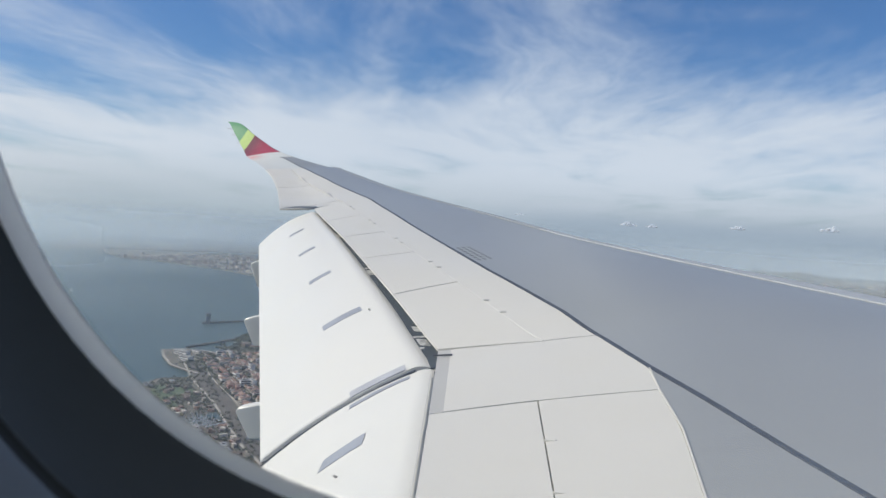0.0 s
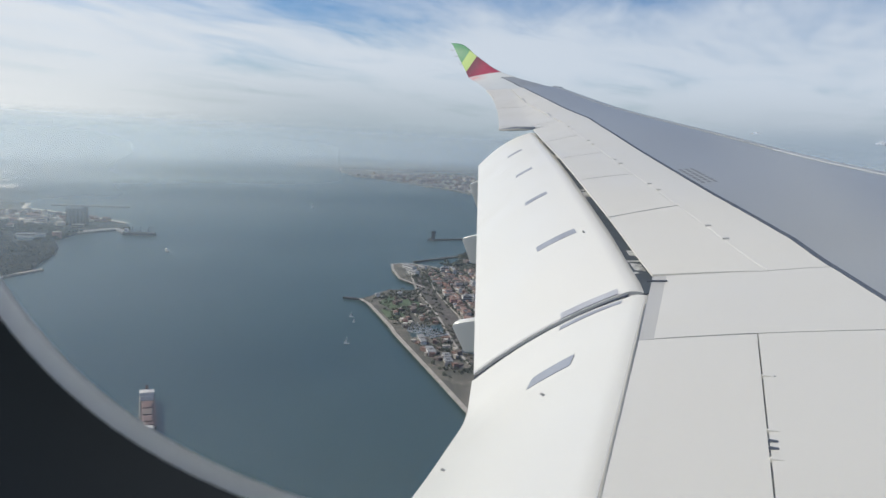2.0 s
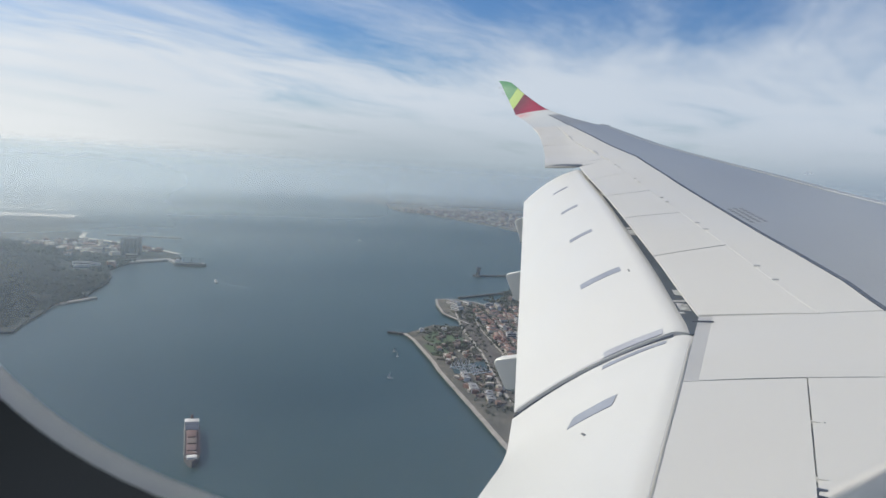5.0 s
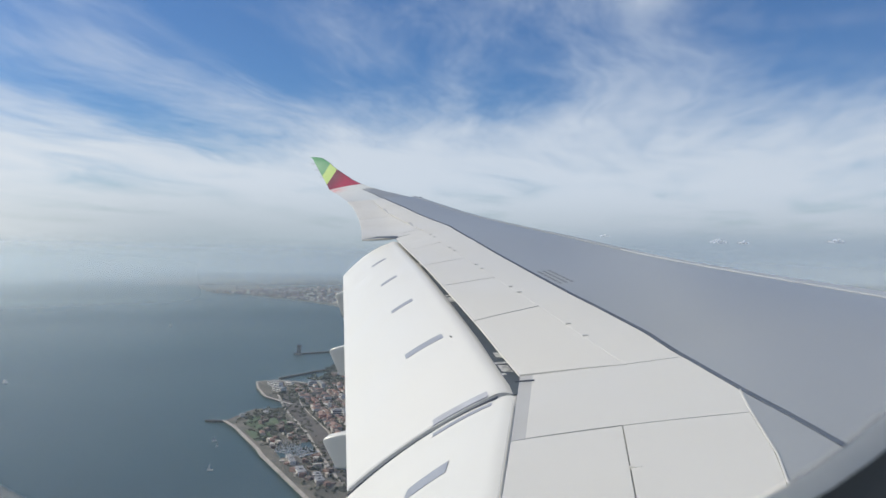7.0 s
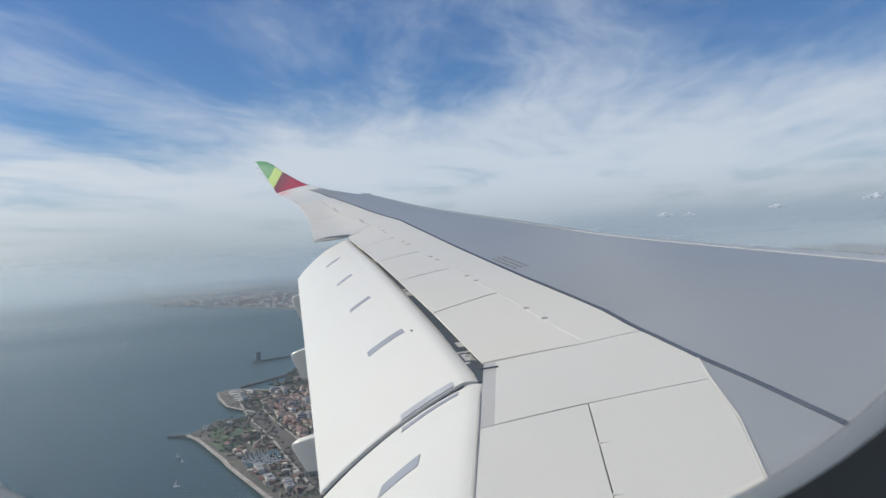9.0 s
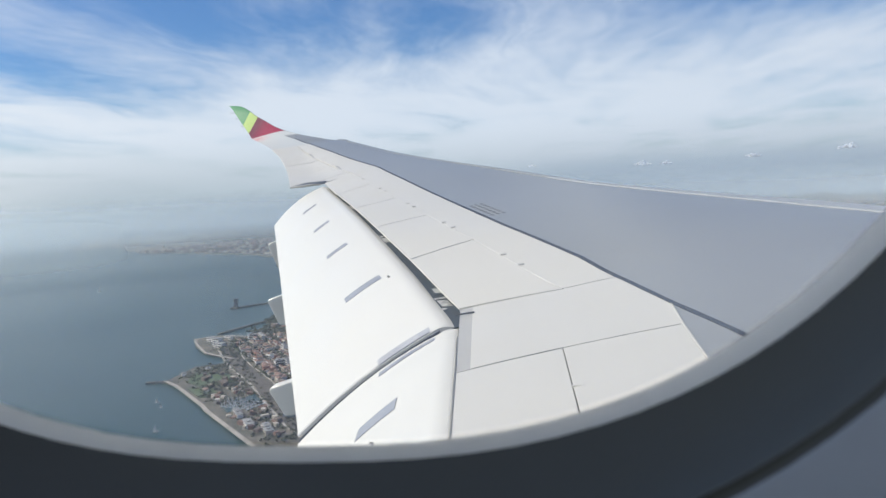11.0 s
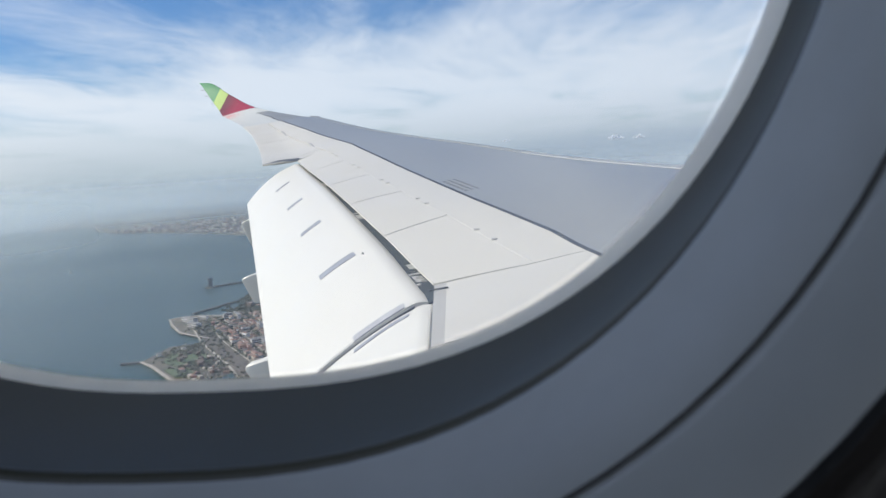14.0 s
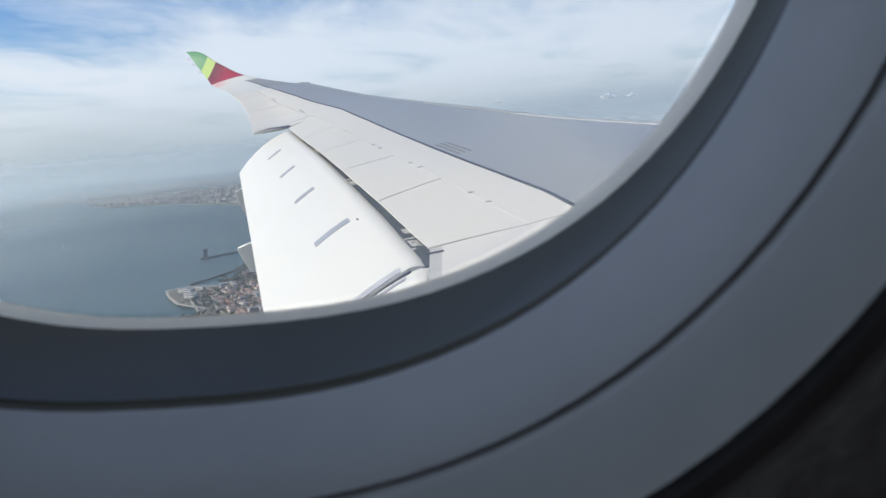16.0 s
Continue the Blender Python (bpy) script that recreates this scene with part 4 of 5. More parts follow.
sheet("beach", [(-538, 1779), (-590, 1660), (-560, 1640), (-500, 1760), (-560, 1960), (-660, 2160), (-700, 2140)], GROUND + 0.4, 0.8, SAND, "pale sandy shore", "beach")
for k in range(5):
    a = (-374 + k * 8, 846 - k * 3.0 + 4)
    ribbon("pontoon", [(a[0], a[1] - 14), (a[0] + 12, a[1] + 14)], 1.6, GROUND + 0.9, TRIM, "floating pontoon in the marina", "pontoon", 0.5, "thing")

# ---- buildings ----
ROOF_RED = plain("clay_roof_tiles", (0.205, 0.128, 0.102), 0.9, 0, 0.3, 0.3, 0.05)
ROOF_BROWN = plain("weathered_roof_tiles", (0.150, 0.116, 0.100), 0.9, 0, 0.3, 0.3, 0.05)
ROOF_GREY = plain("grey_flat_roof", (0.26, 0.26, 0.26), 0.9, 0, 0.2, 0.3, 0.05)
WALL_CREAM = plain("cream_render", (0.44, 0.40, 0.34), 0.9, 0, 0.12, 0.4, 0.03)
WALL_WHITE = plain("white_render", (0.58, 0.56, 0.53), 0.9, 0, 0.1, 0.4, 0.03)
WALL_ROSE = plain("rose_render", (0.36, 0.20, 0.165), 0.9, 0, 0.12, 0.4, 0.03)
WINDOWS = plain("dark_window_glass", (0.04, 0.045, 0.05), 0.2, 0, 0.2, 1.0)
HULL_RED = plain("rust_red_paint", (0.145, 0.088, 0.076), 0.7, 0, 0.3, 0.3)
HULL_SIDE = plain("rust_stained_hull", (0.13, 0.115, 0.105), 0.7, 0, 0.35, 0.2)
HULL_DARK = plain("dark_hull_paint", (0.06, 0.065, 0.075), 0.6, 0, 0.3, 0.2)
STEEL = plain("grey_steel", (0.22, 0.23, 0.24), 0.6, 0.2, 0.2, 0.3)
SILO = plain("dark_stained_concrete", (0.115, 0.118, 0.120), 0.9, 0, 0.2, 0.08, 0.05)
CONCRETE = plain("stained_concrete", (0.24, 0.235, 0.225), 0.9, 0, 0.2, 0.08, 0.05)


def house(at, turn, w, d, h, wall, roof, pitch, label, group):
    """House or block: walls, window bands, hipped or flat roof."""
    t = thing("house", label, "house", at, group)
    t.rotation_euler = (0, 0, turn)
    bm = bmesh.new()
    box(bm, -w / 2, w / 2, -d / 2, d / 2, -0.5, h)
    part("wall", bm, wall, t, smooth=False)
    bm = bmesh.new()
    if pitch > 0:
        r = pitch * d / 2
        inset = min(w * 0.42, d * 0.5)
        e = [bm.verts.new(p) for p in ((-w / 2 - 0.3, -d / 2 - 0.3, h), (w / 2 + 0.3, -d / 2 - 0.3, h), (w / 2 + 0.3, d / 2 + 0.3, h), (-w / 2 - 0.3, d / 2 + 0.3, h), (-w / 2 + inset, 0, h + r), (w / 2 - inset, 0, h + r))]
        for q in ((0, 1, 5, 4), (1, 2, 5), (2, 3, 4, 5), (3, 0, 4), (3, 2, 1, 0)):
            bm.faces.new([e[i] for i in q])
    else:
        box(bm, -w / 2 - 0.15, w / 2 + 0.15, -d / 2 - 0.15, d / 2 + 0.15, h, h + 0.5)
        box(bm, -w * 0.2, w * 0.1, -d * 0.2, d * 0.2, h + 0.5, h + 1.6)
    part("roof", bm, roof, t, smooth=False)
    floors = max(1, int(h / 3))
    for k in range(floors):
        bm = bmesh.new()
        box(bm, -w / 2 + 0.6, w / 2 - 0.6, -d / 2 - 0.06, d / 2 + 0.06, 1.0 + k * 3, 2.3 + k * 3)
        part("window_band", bm, WINDOWS, t, smooth=False)
    return t


random.seed(7)
KINDS = [("cream town house with a red clay roof", WALL_CREAM, ROOF_RED, 0.5), ("white town house with a red clay roof", WALL_WHITE, ROOF_RED, 0.5), ("cream house with a weathered brown roof", WALL_CREAM, ROOF_BROWN, 0.5),
         ("pale flat-roofed apartment block", WALL_WHITE, ROOF_GREY, 0.0), ("rose-coloured town house with a clay roof", WALL_ROSE, ROOF_RED, 0.45)]
protos = []
for label, wall, roof, pitch in KINDS:
    for w, d, h in ((6.0, 4.6, 3.8), (11.5, 5.8, 5.6)):
        if pitch == 0:
            w, d, h = w * 1.2, d * 1.1, h * 1.7
        protos.append([label, wall, roof, pitch, w, d, h, None])
along, inland = Vector((0.541, -0.841)), Vector((0.841, 0.541))
count = 0
rest = []
for i in range(50, -16, -1):
    for j in range(0, 30):
        s, t = i * 9.8 + random.uniform(-3.2, 3.2), 24 + j * 8.6 + (j // 2) * 5 + random.uniform(-2.2, 2.2)
        p = Vector((-453, 1066)) + along * s + inland * t
        if p.x > -0.31 * p.y or random.random() < 0.24:
            continue
        if count >= 280:
            rest.append((p.x, p.y))
            continue
        k = random.choices(range(len(protos)), [5, 4, 4, 3, 5, 4, 1, 1, 2, 1])[0]
        q = protos[k]
        turn = math.atan2(along.y, along.x) + (math.pi / 2 if random.random() < 0.2 else 0) + random.uniform(-0.3, 0.3)
        if q[7] is None:
            q[7] = house((p.x, p.y, GROUND), turn, q[4], q[5], q[6], q[1], q[2], q[3], q[0], "town houses")
        else:
            copy_thing(q[7], Matrix.Translation((p.x, p.y, GROUND)) @ Matrix.Rotation(turn, 4, "Z"))
        count += 1
TURN = math.atan2(along.y, along.x)


def roofs(name, spots, seed, label):
    """The town's farther houses, each with walls and a hipped roof, as one mass."""
    rnd = random.Random(seed)
    bm = bmesh.new()
    for x, y in spots:
        w, d, h = rnd.uniform(5, 10), rnd.uniform(4, 6), rnd.uniform(3.2, 5.5)
        m = Matrix.Translation((x, y, GROUND)) @ Matrix.Rotation(TURN + rnd.uniform(-0.2, 0.2), 4, "Z")
        n = len(bm.faces)
        box(bm, -w / 2, w / 2, -d / 2, d / 2, -0.5, h, m)
        bm.faces.ensure_lookup_table()
        for f in bm.faces[n:]:
            f.material_index = rnd.choice((0, 0, 1))
        e = [bm.verts.new(m @ Vector(p)) for p in ((-w / 2 - 0.2, -d / 2 - 0.2, h), (w / 2 + 0.2, -d / 2 - 0.2, h), (w / 2 + 0.2, d / 2 + 0.2, h), (-w / 2 - 0.2, d / 2 + 0.2, h), (-w / 2 + d * 0.5, 0, h + d * 0.24), (w / 2 - d * 0.5, 0, h + d * 0.24))]
        k = rnd.choices((2, 3, 4), (5, 4, 2))[0]
        for q in ((0, 1, 5, 4), (1, 2, 5), (2, 3, 4, 5), (3, 0, 4)):
            bm.faces.new([e[i] for i in q]).material_index = k
    return tagged(part(name, bm, [WALL_CREAM, WALL_WHITE, ROOF_RED, ROOF_BROWN, ROOF_GREY], smooth=False), label, "town", kind="stuff")


roofs("town_roofs", rest, 19, "rows of town houses with clay roofs")
for x, y, w, d, h, wall, roof, pitch, label in (
        (-322, 905, 46, 13, 10, WALL_ROSE, ROOF_RED, 0.4, "long rose-red riverside block with a clay roof"),
        (-300, 872, 26, 12, 8, WALL_CREAM, ROOF_RED, 0.4, "cream riverside block with a clay roof"),
        (-268, 812, 60, 10, 6, WALL_CREAM, ROOF_GREY, 0.0, "long pale warehouse with a flat roof"),
        (-246, 800, 52, 10, 7, WALL_WHITE, ROOF_GREY, 0.0, "long white warehouse with a flat roof"),
        (-235, 760, 44, 12, 7, WALL_CREAM, ROOF_RED, 0.3, "cream hall with a clay roof"),
        (-352, 960, 24, 10, 9, WALL_WHITE, ROOF_RED, 0.4, "white corner block with a clay roof"),
        (-392, 1020, 22, 10, 8, WALL_CREAM, ROOF_RED, 0.4, "cream corner block with a clay roof"),
        (-318, 770, 30, 12, 6, WALL_WHITE, ROOF_GREY, 0.0, "white flat-roofed pavilion on the quay"),
        (-296, 762, 18, 10, 5, WALL_WHITE, ROOF_GREY, 0.0, "small white hall on the quay"),
        (-286, 742, 16, 12, 7, WALL_CREAM, ROOF_GREY, 0.0, "cream flat-roofed building on the quay"),
        (-345, 808, 40, 9, 5, WALL_WHITE, ROOF_GREY, 0.0, "low white building by the marina"),
        (-398, 875, 14, 8, 5, WALL_ROSE, ROOF_RED, 0.4, "small rose pavilion by the lawn"),
        (-425, 905, 16, 8, 5, WALL_CREAM, ROOF_RED, 0.4, "cream pavilion by the lawn"),
        (-470, 1012, 14, 9, 4, WALL_CREAM, ROOF_GREY, 0.0, "low cream restaurant by the water"),
        (-492, 985, 12, 8, 5, WALL_WHITE, ROOF_GREY, 0.0, "white boat house at the point"),
        (-545, 1205, 40, 12, 8, WALL_WHITE, ROOF_GREY, 0.0, "long white research building on the mole"),
        (-520, 1165, 30, 14, 8, WALL_WHITE, ROOF_GREY, 0.0, "white research building on the mole"),
        (-528, 1222, 24, 8, 6, WALL_WHITE, ROOF_GREY, 0.0, "white hall on the mole"),
        (-480, 1240, 34, 8, 5, WALL_CREAM, ROOF_GREY, 0.0, "long low shed by the jetty")):
    house((x, y, GROUND), TURN + (0.5 if x < -515 else 0), w * 0.75, d * 0.72, h * 0.75, wall, roof, pitch, label, "riverside buildings")

# leaning control tower at the end of the jetty
tower = thing("control_tower", "tall dark harbour control tower at the end of a jetty", "tower", (-648, 1545, GROUND))
bm = bmesh.new()
box(bm, -3.6, 3.6, -3, 3, -3, 14)
for v in bm.verts:
    v.co.x += (v.co.z + 3) * 0.10
bevelled(bm, 0.4)
part("shaft", bm, HULL_DARK, tower)
bm = bmesh.new()
box(bm, -2.6, 5.6, -3.6, 3.6, 14, 18)
bevelled(bm, 0.4)
part("control_room", bm, HULL_DARK, tower, "dark glazed control room")
bm = bmesh.new()
box(bm, -9, 7, -6, 6, -4, 0.8)
part("plinth", bm, JETTY, tower)


def tree_belt(name, spots, size, seed, label):
    """Many small crowns of leaf clumps on short trunks, as one mass."""
    rnd = random.Random(seed)
    verts, faces = [], []
    base = [Vector(p).normalized() for p in ((1, 0, 0), (-1, 0, 0), (0, 1, 0), (0, -1, 0), (0, 0, 1), (0, 0, -0.6))]
    tri = ((0, 2, 4), (2, 1, 4), (1, 3, 4), (3, 0, 4), (2, 0, 5), (1, 2, 5), (3, 1, 5), (0, 3, 5))
    for x, y in spots:
        h = size * rnd.uniform(0.6, 1.3)
        for c in range(4):
            o = Vector((x + rnd.uniform(-1, 1) * size * 0.7, y + rnd.uniform(-1, 1) * size * 0.7, GROUND + h * rnd.uniform(0.5, 1.0)))
            r = size * rnd.uniform(0.35, 0.65)
            n = len(verts)
            verts += [tuple(o + Vector((p.x * r * rnd.uniform(0.7, 1.3), p.y * r * rnd.uniform(0.7, 1.3), p.z * r * rnd.uniform(0.7, 1.2)))) for p in base]
            faces += [tuple(n + i for i in t) for t in tri]
    me = bpy.data.meshes.new(name)
    me.from_pydata(verts, [], faces)
    me.materials.append(FOLIAGE)
    return tagged(new(name, me), label, "trees", kind="stuff")


def foliage(name, a, b):
    m, g = material(name)
    n = g.node("ShaderNodeNewGeometry").outputs["Random Per Island"]
    c = g.mix(n, a, b)
    finish(g, c, 0.9)
    return m


FOLIAGE = foliage("dark_foliage", rgb(0.046, 0.056, 0.038), rgb(0.100, 0.102, 0.070))
PINES = foliage("dark_pine_foliage", rgb(0.016, 0.025, 0.020), rgb(0.036, 0.046, 0.036))
rnd = random.Random(3)
spots = []
for _ in range(5200):
    s, t = rnd.uniform(-160, 560), rnd.uniform(16, 330)
    p = Vector((-453, 1066)) + along * s + inland * t
    if p.x < -0.28 * p.y:
        spots.append((p.x, p.y))
for cx, cy, r, n in ((-405, 935, 14, 60), (-455, 1035, 22, 90), (-430, 880, 16, 50), (-470, 1100, 14, 40), (-500, 1190, 18, 50), (-470, 1290, 26, 90), (-440, 1180, 30, 120), (-310, 800, 14, 40), (-272, 730, 16, 40), (-430, 960, 30, 70), (-385, 900, 26, 50), (-340, 850, 24, 40), (-460, 985, 16, 50), (-500, 1140, 22, 60), (-300, 780, 26, 60)):
    spots += [(cx + rnd.gauss(0, r), cy + rnd.gauss(0, r)) for _ in range(n)]


def on_land(x, y):
    """Whether a place lies inside the bank's outline, by crossings."""
    hit = False
    for (xa, ya), (xb, yb) in zip(NORTH, NORTH[1:] + NORTH[:1]):
        if (ya > y) != (yb > y) and x < (xb - xa) * (y - ya) / (yb - ya) + xa:
            hit = not hit
    return hit


spots = [q for q in spots if on_land(q[0] - 4, q[1] - 3)]
tree_belt("town_trees", spots, 2.3, 5, "dark green trees between houses and along the road")


# farther town on the bay, too small to tell apart
def far_town(name, spots, seed, size, label):
    rnd = random.Random(seed)
    bm = bmesh.new()
    for x, y in spots:
        w, d, h = rnd.uniform(0.6, 1.8) * size, rnd.uniform(0.6, 1.2) * size, rnd.uniform(0.3, 1.0) * size
        m = Matrix.Translation((x, y, GROUND)) @ Matrix.Rotation(rnd.uniform(0, 3.1), 4, "Z")
        n = len(bm.faces)
        box(bm, -w / 2, w / 2, -d / 2, d / 2, -0.5, h, m)
        bm.faces.ensure_lookup_table()
        k = rnd.choices((0, 1, 2), (4, 3, 4))[0]
        for f in bm.faces[n:]:
            f.material_index = k
    return tagged(part(name, bm, [WALL_CREAM, ROOF_RED, ROOF_BROWN], smooth=False), label, "town", kind="stuff")


spots = []
while len(spots) < 60:
    s, t = rnd.uniform(60, 380), rnd.uniform(-62, -16)
    p = Vector((-453, 1066)) + along * s + inland * t
    if on_land(p.x - 8, p.y - 6) and not (-385 < p.x < -332 and 814 < p.y < 890):
        spots.append((p.x, p.y))
far_town("harbour_sheds", spots, 51, 5.0, "low pale sheds and kiosks along the quay")
spots = []
coast = NORTH[2:14]
for _ in range(3400):
    k = rnd.randrange(len(coast) - 1)
    a, b = Vector(coast[k]), Vector(coast[k + 1])
    f = rnd.random()
    depth = rnd.uniform(8, 40) if rnd.random() < 0.25 else 30 + abs(rnd.gauss(0, 330))
    p = a.lerp(b, f) + Vector((depth * 0.35, depth))
    spots.append((p.x + 14, p.y + 14))
far_town("far_town", spots, 11, 8.5, "pale distant town along the bay")
spots = [(rnd.gauss(-1330, 120), 2990 + abs(rnd.gauss(0, 90))) for _ in range(260)]
far_town("far_quarter", spots, 12, 11, "cluster of white buildings on the far shore")
rnd = random.Random(21)
spots = [(rnd.uniform(-560, -430), rnd.uniform(1300, 1800)) for _ in range(150)]
spots = [(x, y) for x, y in spots if x > line_value(y, (1245, 1330, 1487, 1642, 1779, 1900), (-490, -495, -500, -555, -520, -540)) + 12]
far_town("shore_town", spots, 13, 11, "pale houses behind the beach")
tree_belt("shore_trees", [(rnd.uniform(-520, -380), rnd.uniform(1260, 1750)) for _ in range(500)], 5, 9, "dark trees on the shore")

# low distant ridge to the north
def ridge(name, x0, x1, y, z, tall, mat, label, seed):
    noise.seed_set(seed)
    bm = bmesh.new()
    rows = []
    for k in range(90):
        f = k / 89
        x = x0 + (x1 - x0) * f
        h = tall * (0.35 + 0.9 * abs(noise.noise(Vector((x * 0.0012, seed, 0)))) + 0.25 * noise.noise(Vector((x * 0.006, seed, 3)))) * min(1, f * 6, (1 - f) * 6)
        rows.append([bm.verts.new((x, y + dy, z + h * s)) for dy, s in ((-160, 0), (-90, 0.55), (0, 1.0), (200, 0.6))])
    for a, b in zip(rows, rows[1:]):
        for j in range(3):
            bm.faces.new((a[j], b[j], b[j + 1], a[j + 1]))
    return tagged(part(name, bm, mat), label, "ridge", kind="structure")


ridge("ridge_north", 100, 2600, 4380, GROUND, 75, FARLAND, "low built-up ridge in the haze", 4)
ridge("ridge_west", -2300, -500, 3650, GROUND, 60, FARLAND, "low hills behind the far shore", 8)
spots = [(rnd.uniform(1050, 2300), 4215 + rnd.uniform(0, 80)) for _ in range(160)]
far_town("ridge_town", spots, 31, 22, "pale houses on the distant ridge")

# ---- southern shore: port, sands, ships ----
def hill_rise(x, y, tall, seed, inside):
    return max(0.0, tall * inside(x, y) * (0.55 + 0.7 * noise.noise(Vector((x * 0.005, y * 0.005, seed))) + 0.35 * noise.noise(Vector((x * 0.02, y * 0.02, seed))))) + 5.0 * min(1.0, max(0.0, inside(x, y)) * 8)


def hills(name, x0, x1, y0, y1, tall, mat, label, seed, inside):
    noise.seed_set(seed)
    bm = bmesh.new()
    n = 60
    grid = []
    for i in range(n + 1):
        row = []
        for j in range(n + 1):
            x, y = x0 + (x1 - x0) * i / n, y0 + (y1 - y0) * j / n
            row.append(bm.verts.new((x, y, SEA - 3.0 + hill_rise(x, y, tall, seed, inside))))
        grid.append(row)
    for i in range(n):
        for j in range(n):
            bm.faces.new((grid[i][j], grid[i + 1][j], grid[i + 1][j + 1], grid[i][j + 1]))
    return tagged(part(name, bm, mat), label, "hill", kind="structure")


def shore_x(y):
    return line_value(y, (300, 586, 684, 779, 851, 945, 1052, 1134, 1225), (-720, -890, -925, -990, -1005, -1075, -1190, -1225, -1230))


def south_inside(x, y):
    return max(0.0, min(1.0, (shore_x(y) - 12 - x) / 110)) * max(0.0, min(1, (1180 - y) / 160)) * max(0.0, min(1, (x + 2300) / 300))


hills("hill_south", -2300, -850, 250, 1240, 42, WOODED, "wooded slopes above the southern shore", 5, south_inside)
rnd = random.Random(17)
wood = []
while len(wood) < 6500:
    x, y = rnd.uniform(-1800, -860), rnd.uniform(440, 1160)
    if x < shore_x(y) + 4 and (x + 1168) ** 2 + (y - 978) ** 2 > 42 ** 2:
        wood.append((x, y))


def hill_trees(spots):
    """Crowns set into the slopes, as one mass."""
    verts, faces = [], []
    r2 = random.Random(2)
    for x, y in spots:
        h = max(0.0, hill_rise(x, y, 42, 5, south_inside) - 6.0)
        for c in range(3):
            o = Vector((x + r2.uniform(-6, 6), y + r2.uniform(-6, 6), GROUND + h + r2.uniform(0, 3)))
            r, n = r2.uniform(2.2, 5.0), len(verts)
            for k in range(5):
                a = k * 1.257 + r2.uniform(-0.3, 0.3)
                verts.append(tuple(o + Vector((math.cos(a) * r, math.sin(a) * r, r2.uniform(-2, 2)))))
            verts.append(tuple(o + Vector((0, 0, r * 0.9))))
            verts.append(tuple(o + Vector((0, 0, -r))))
            faces += [(n + k, n + (k + 1) % 5, n + 5) for k in range(5)] + [(n + (k + 1) % 5, n + k, n + 6) for k in range(5)]
    me = bpy.data.meshes.new("hill_trees")
    me.from_pydata(verts, [], faces)
    me.materials.append(PINES)
    return tagged(new("hill_trees", me), "dark trees on the southern slopes", "trees", kind="stuff")


hill_trees(wood)
ribbon("port_sand", [(-1250, 1300), (-1380, 1322), (-1469, 1332), (-1580, 1326), (-1650, 1396)], 12, GROUND + 0.5, SAND, "pale strip of sand behind the port", "sand")
ribbon("lagoon_beach", [(-2450, 1150), (-2290, 1320), (-2181, 1459), (-2095, 1577), (-1990, 1650)], 95, GROUND + 0.5, SAND, "long pale beach", "beach", 3)
for a, b, w in (((-2560, 1600), (-2493, 1780), 75), ((-2340, 1650), (-2332, 1757), 60), ((-2469, 1900), (-2430, 1985), 60), ((-2638, 1829), (-2530, 2150), 40), ((-2526, 2210), (-2420, 2270), 45),
                ((-2420, 1500), (-2330, 1620), 45), ((-2250, 1700), (-2190, 1790), 40), ((-2400, 1800), (-2330, 1880), 35)):
    ribbon("sandbar", [a, ((a[0] + b[0]) / 2 + 15, (a[1] + b[1]) / 2), b], w, SEA + 0.8, SAND, "pale sandbar in shallow water", "sandbar", 2)
ribbon("port_jetty", [(-1600, 1419), (-1451, 1519)], 6, SEA + 3, STONE, "thin dark port jetty", "jetty", 4)
ribbon("port_quay", [(-1225, 1140), (-1205, 1225), (-1150, 1205)], 22, GROUND + 0.6, CONCRETE, "grey concrete port quay", "quay", 4)
ribbon("small_pier", [(-984, 785), (-985, 855)], 7, GROUND, STONE, "short stone pier on the shore", "jetty", 4)
silo = thing("grain_silo", "block of tall grey concrete grain silos", "silo", (-1296, 1212, GROUND))
silo.rotation_euler = (0, 0, 0.82)
for i in range(6):
    for j in range(2):
        bm = bmesh.new()
        bmesh.ops.create_cone(bm, cap_ends=True, segments=14, radius1=3.7, radius2=3.7, depth=31, matrix=Matrix.Translation((-17.5 + i * 7, -3.5 + j * 7, 15)))
        part("silo_drum", bm, SILO, silo)
bm = bmesh.new()
box(bm, -21, 21, -5, 5, 30.5, 35)
box(bm, 12, 21, -5.5, 5.5, 35, 39)
part("head_house", bm, SILO, silo, "head house along the silo tops", smooth=False)
for x, y, w, d, h, wall, roof, label in ((-1172, 985, 30, 12, 6, WALL_WHITE, ROOF_GREY, "white tank farm shed on the shore"), (-1150, 966, 24, 10, 5, WALL_WHITE, ROOF_GREY, "white flat-roofed shed on the shore"),
                                         (-1160, 1000, 24, 9, 5, WALL_WHITE, ROOF_GREY, "long white shed near the port"), (-1276, 1040, 12, 9, 7, WALL_WHITE, ROOF_RED, "white house on the slope"),
                                         (-1330, 1150, 26, 12, 8, WALL_CREAM, ROOF_BROWN, "cream port warehouse with a brown roof"), (-1380, 1190, 30, 12, 8, WALL_CREAM, ROOF_BROWN, "cream port warehouse with a brown roof"),
                                         (-1260, 1180, 22, 10, 7, WALL_CREAM, ROOF_GREY, "pale port office by the silos"), (-1440, 1230, 26, 12, 6, WALL_CREAM, ROOF_RED, "cream village block with a red roof")):
    house((x, y, GROUND + (14 if y < 1045 else 1)), 0.8, w, d, h, wall, roof, 0.4 if roof is not ROOF_GREY else 0.0, label, "port buildings")
spots = [(rnd.uniform(-1560, -1290), rnd.uniform(1090, 1290)) for _ in range(110)]
far_town("port_village", spots, 41, 11, "pale village behind the port")
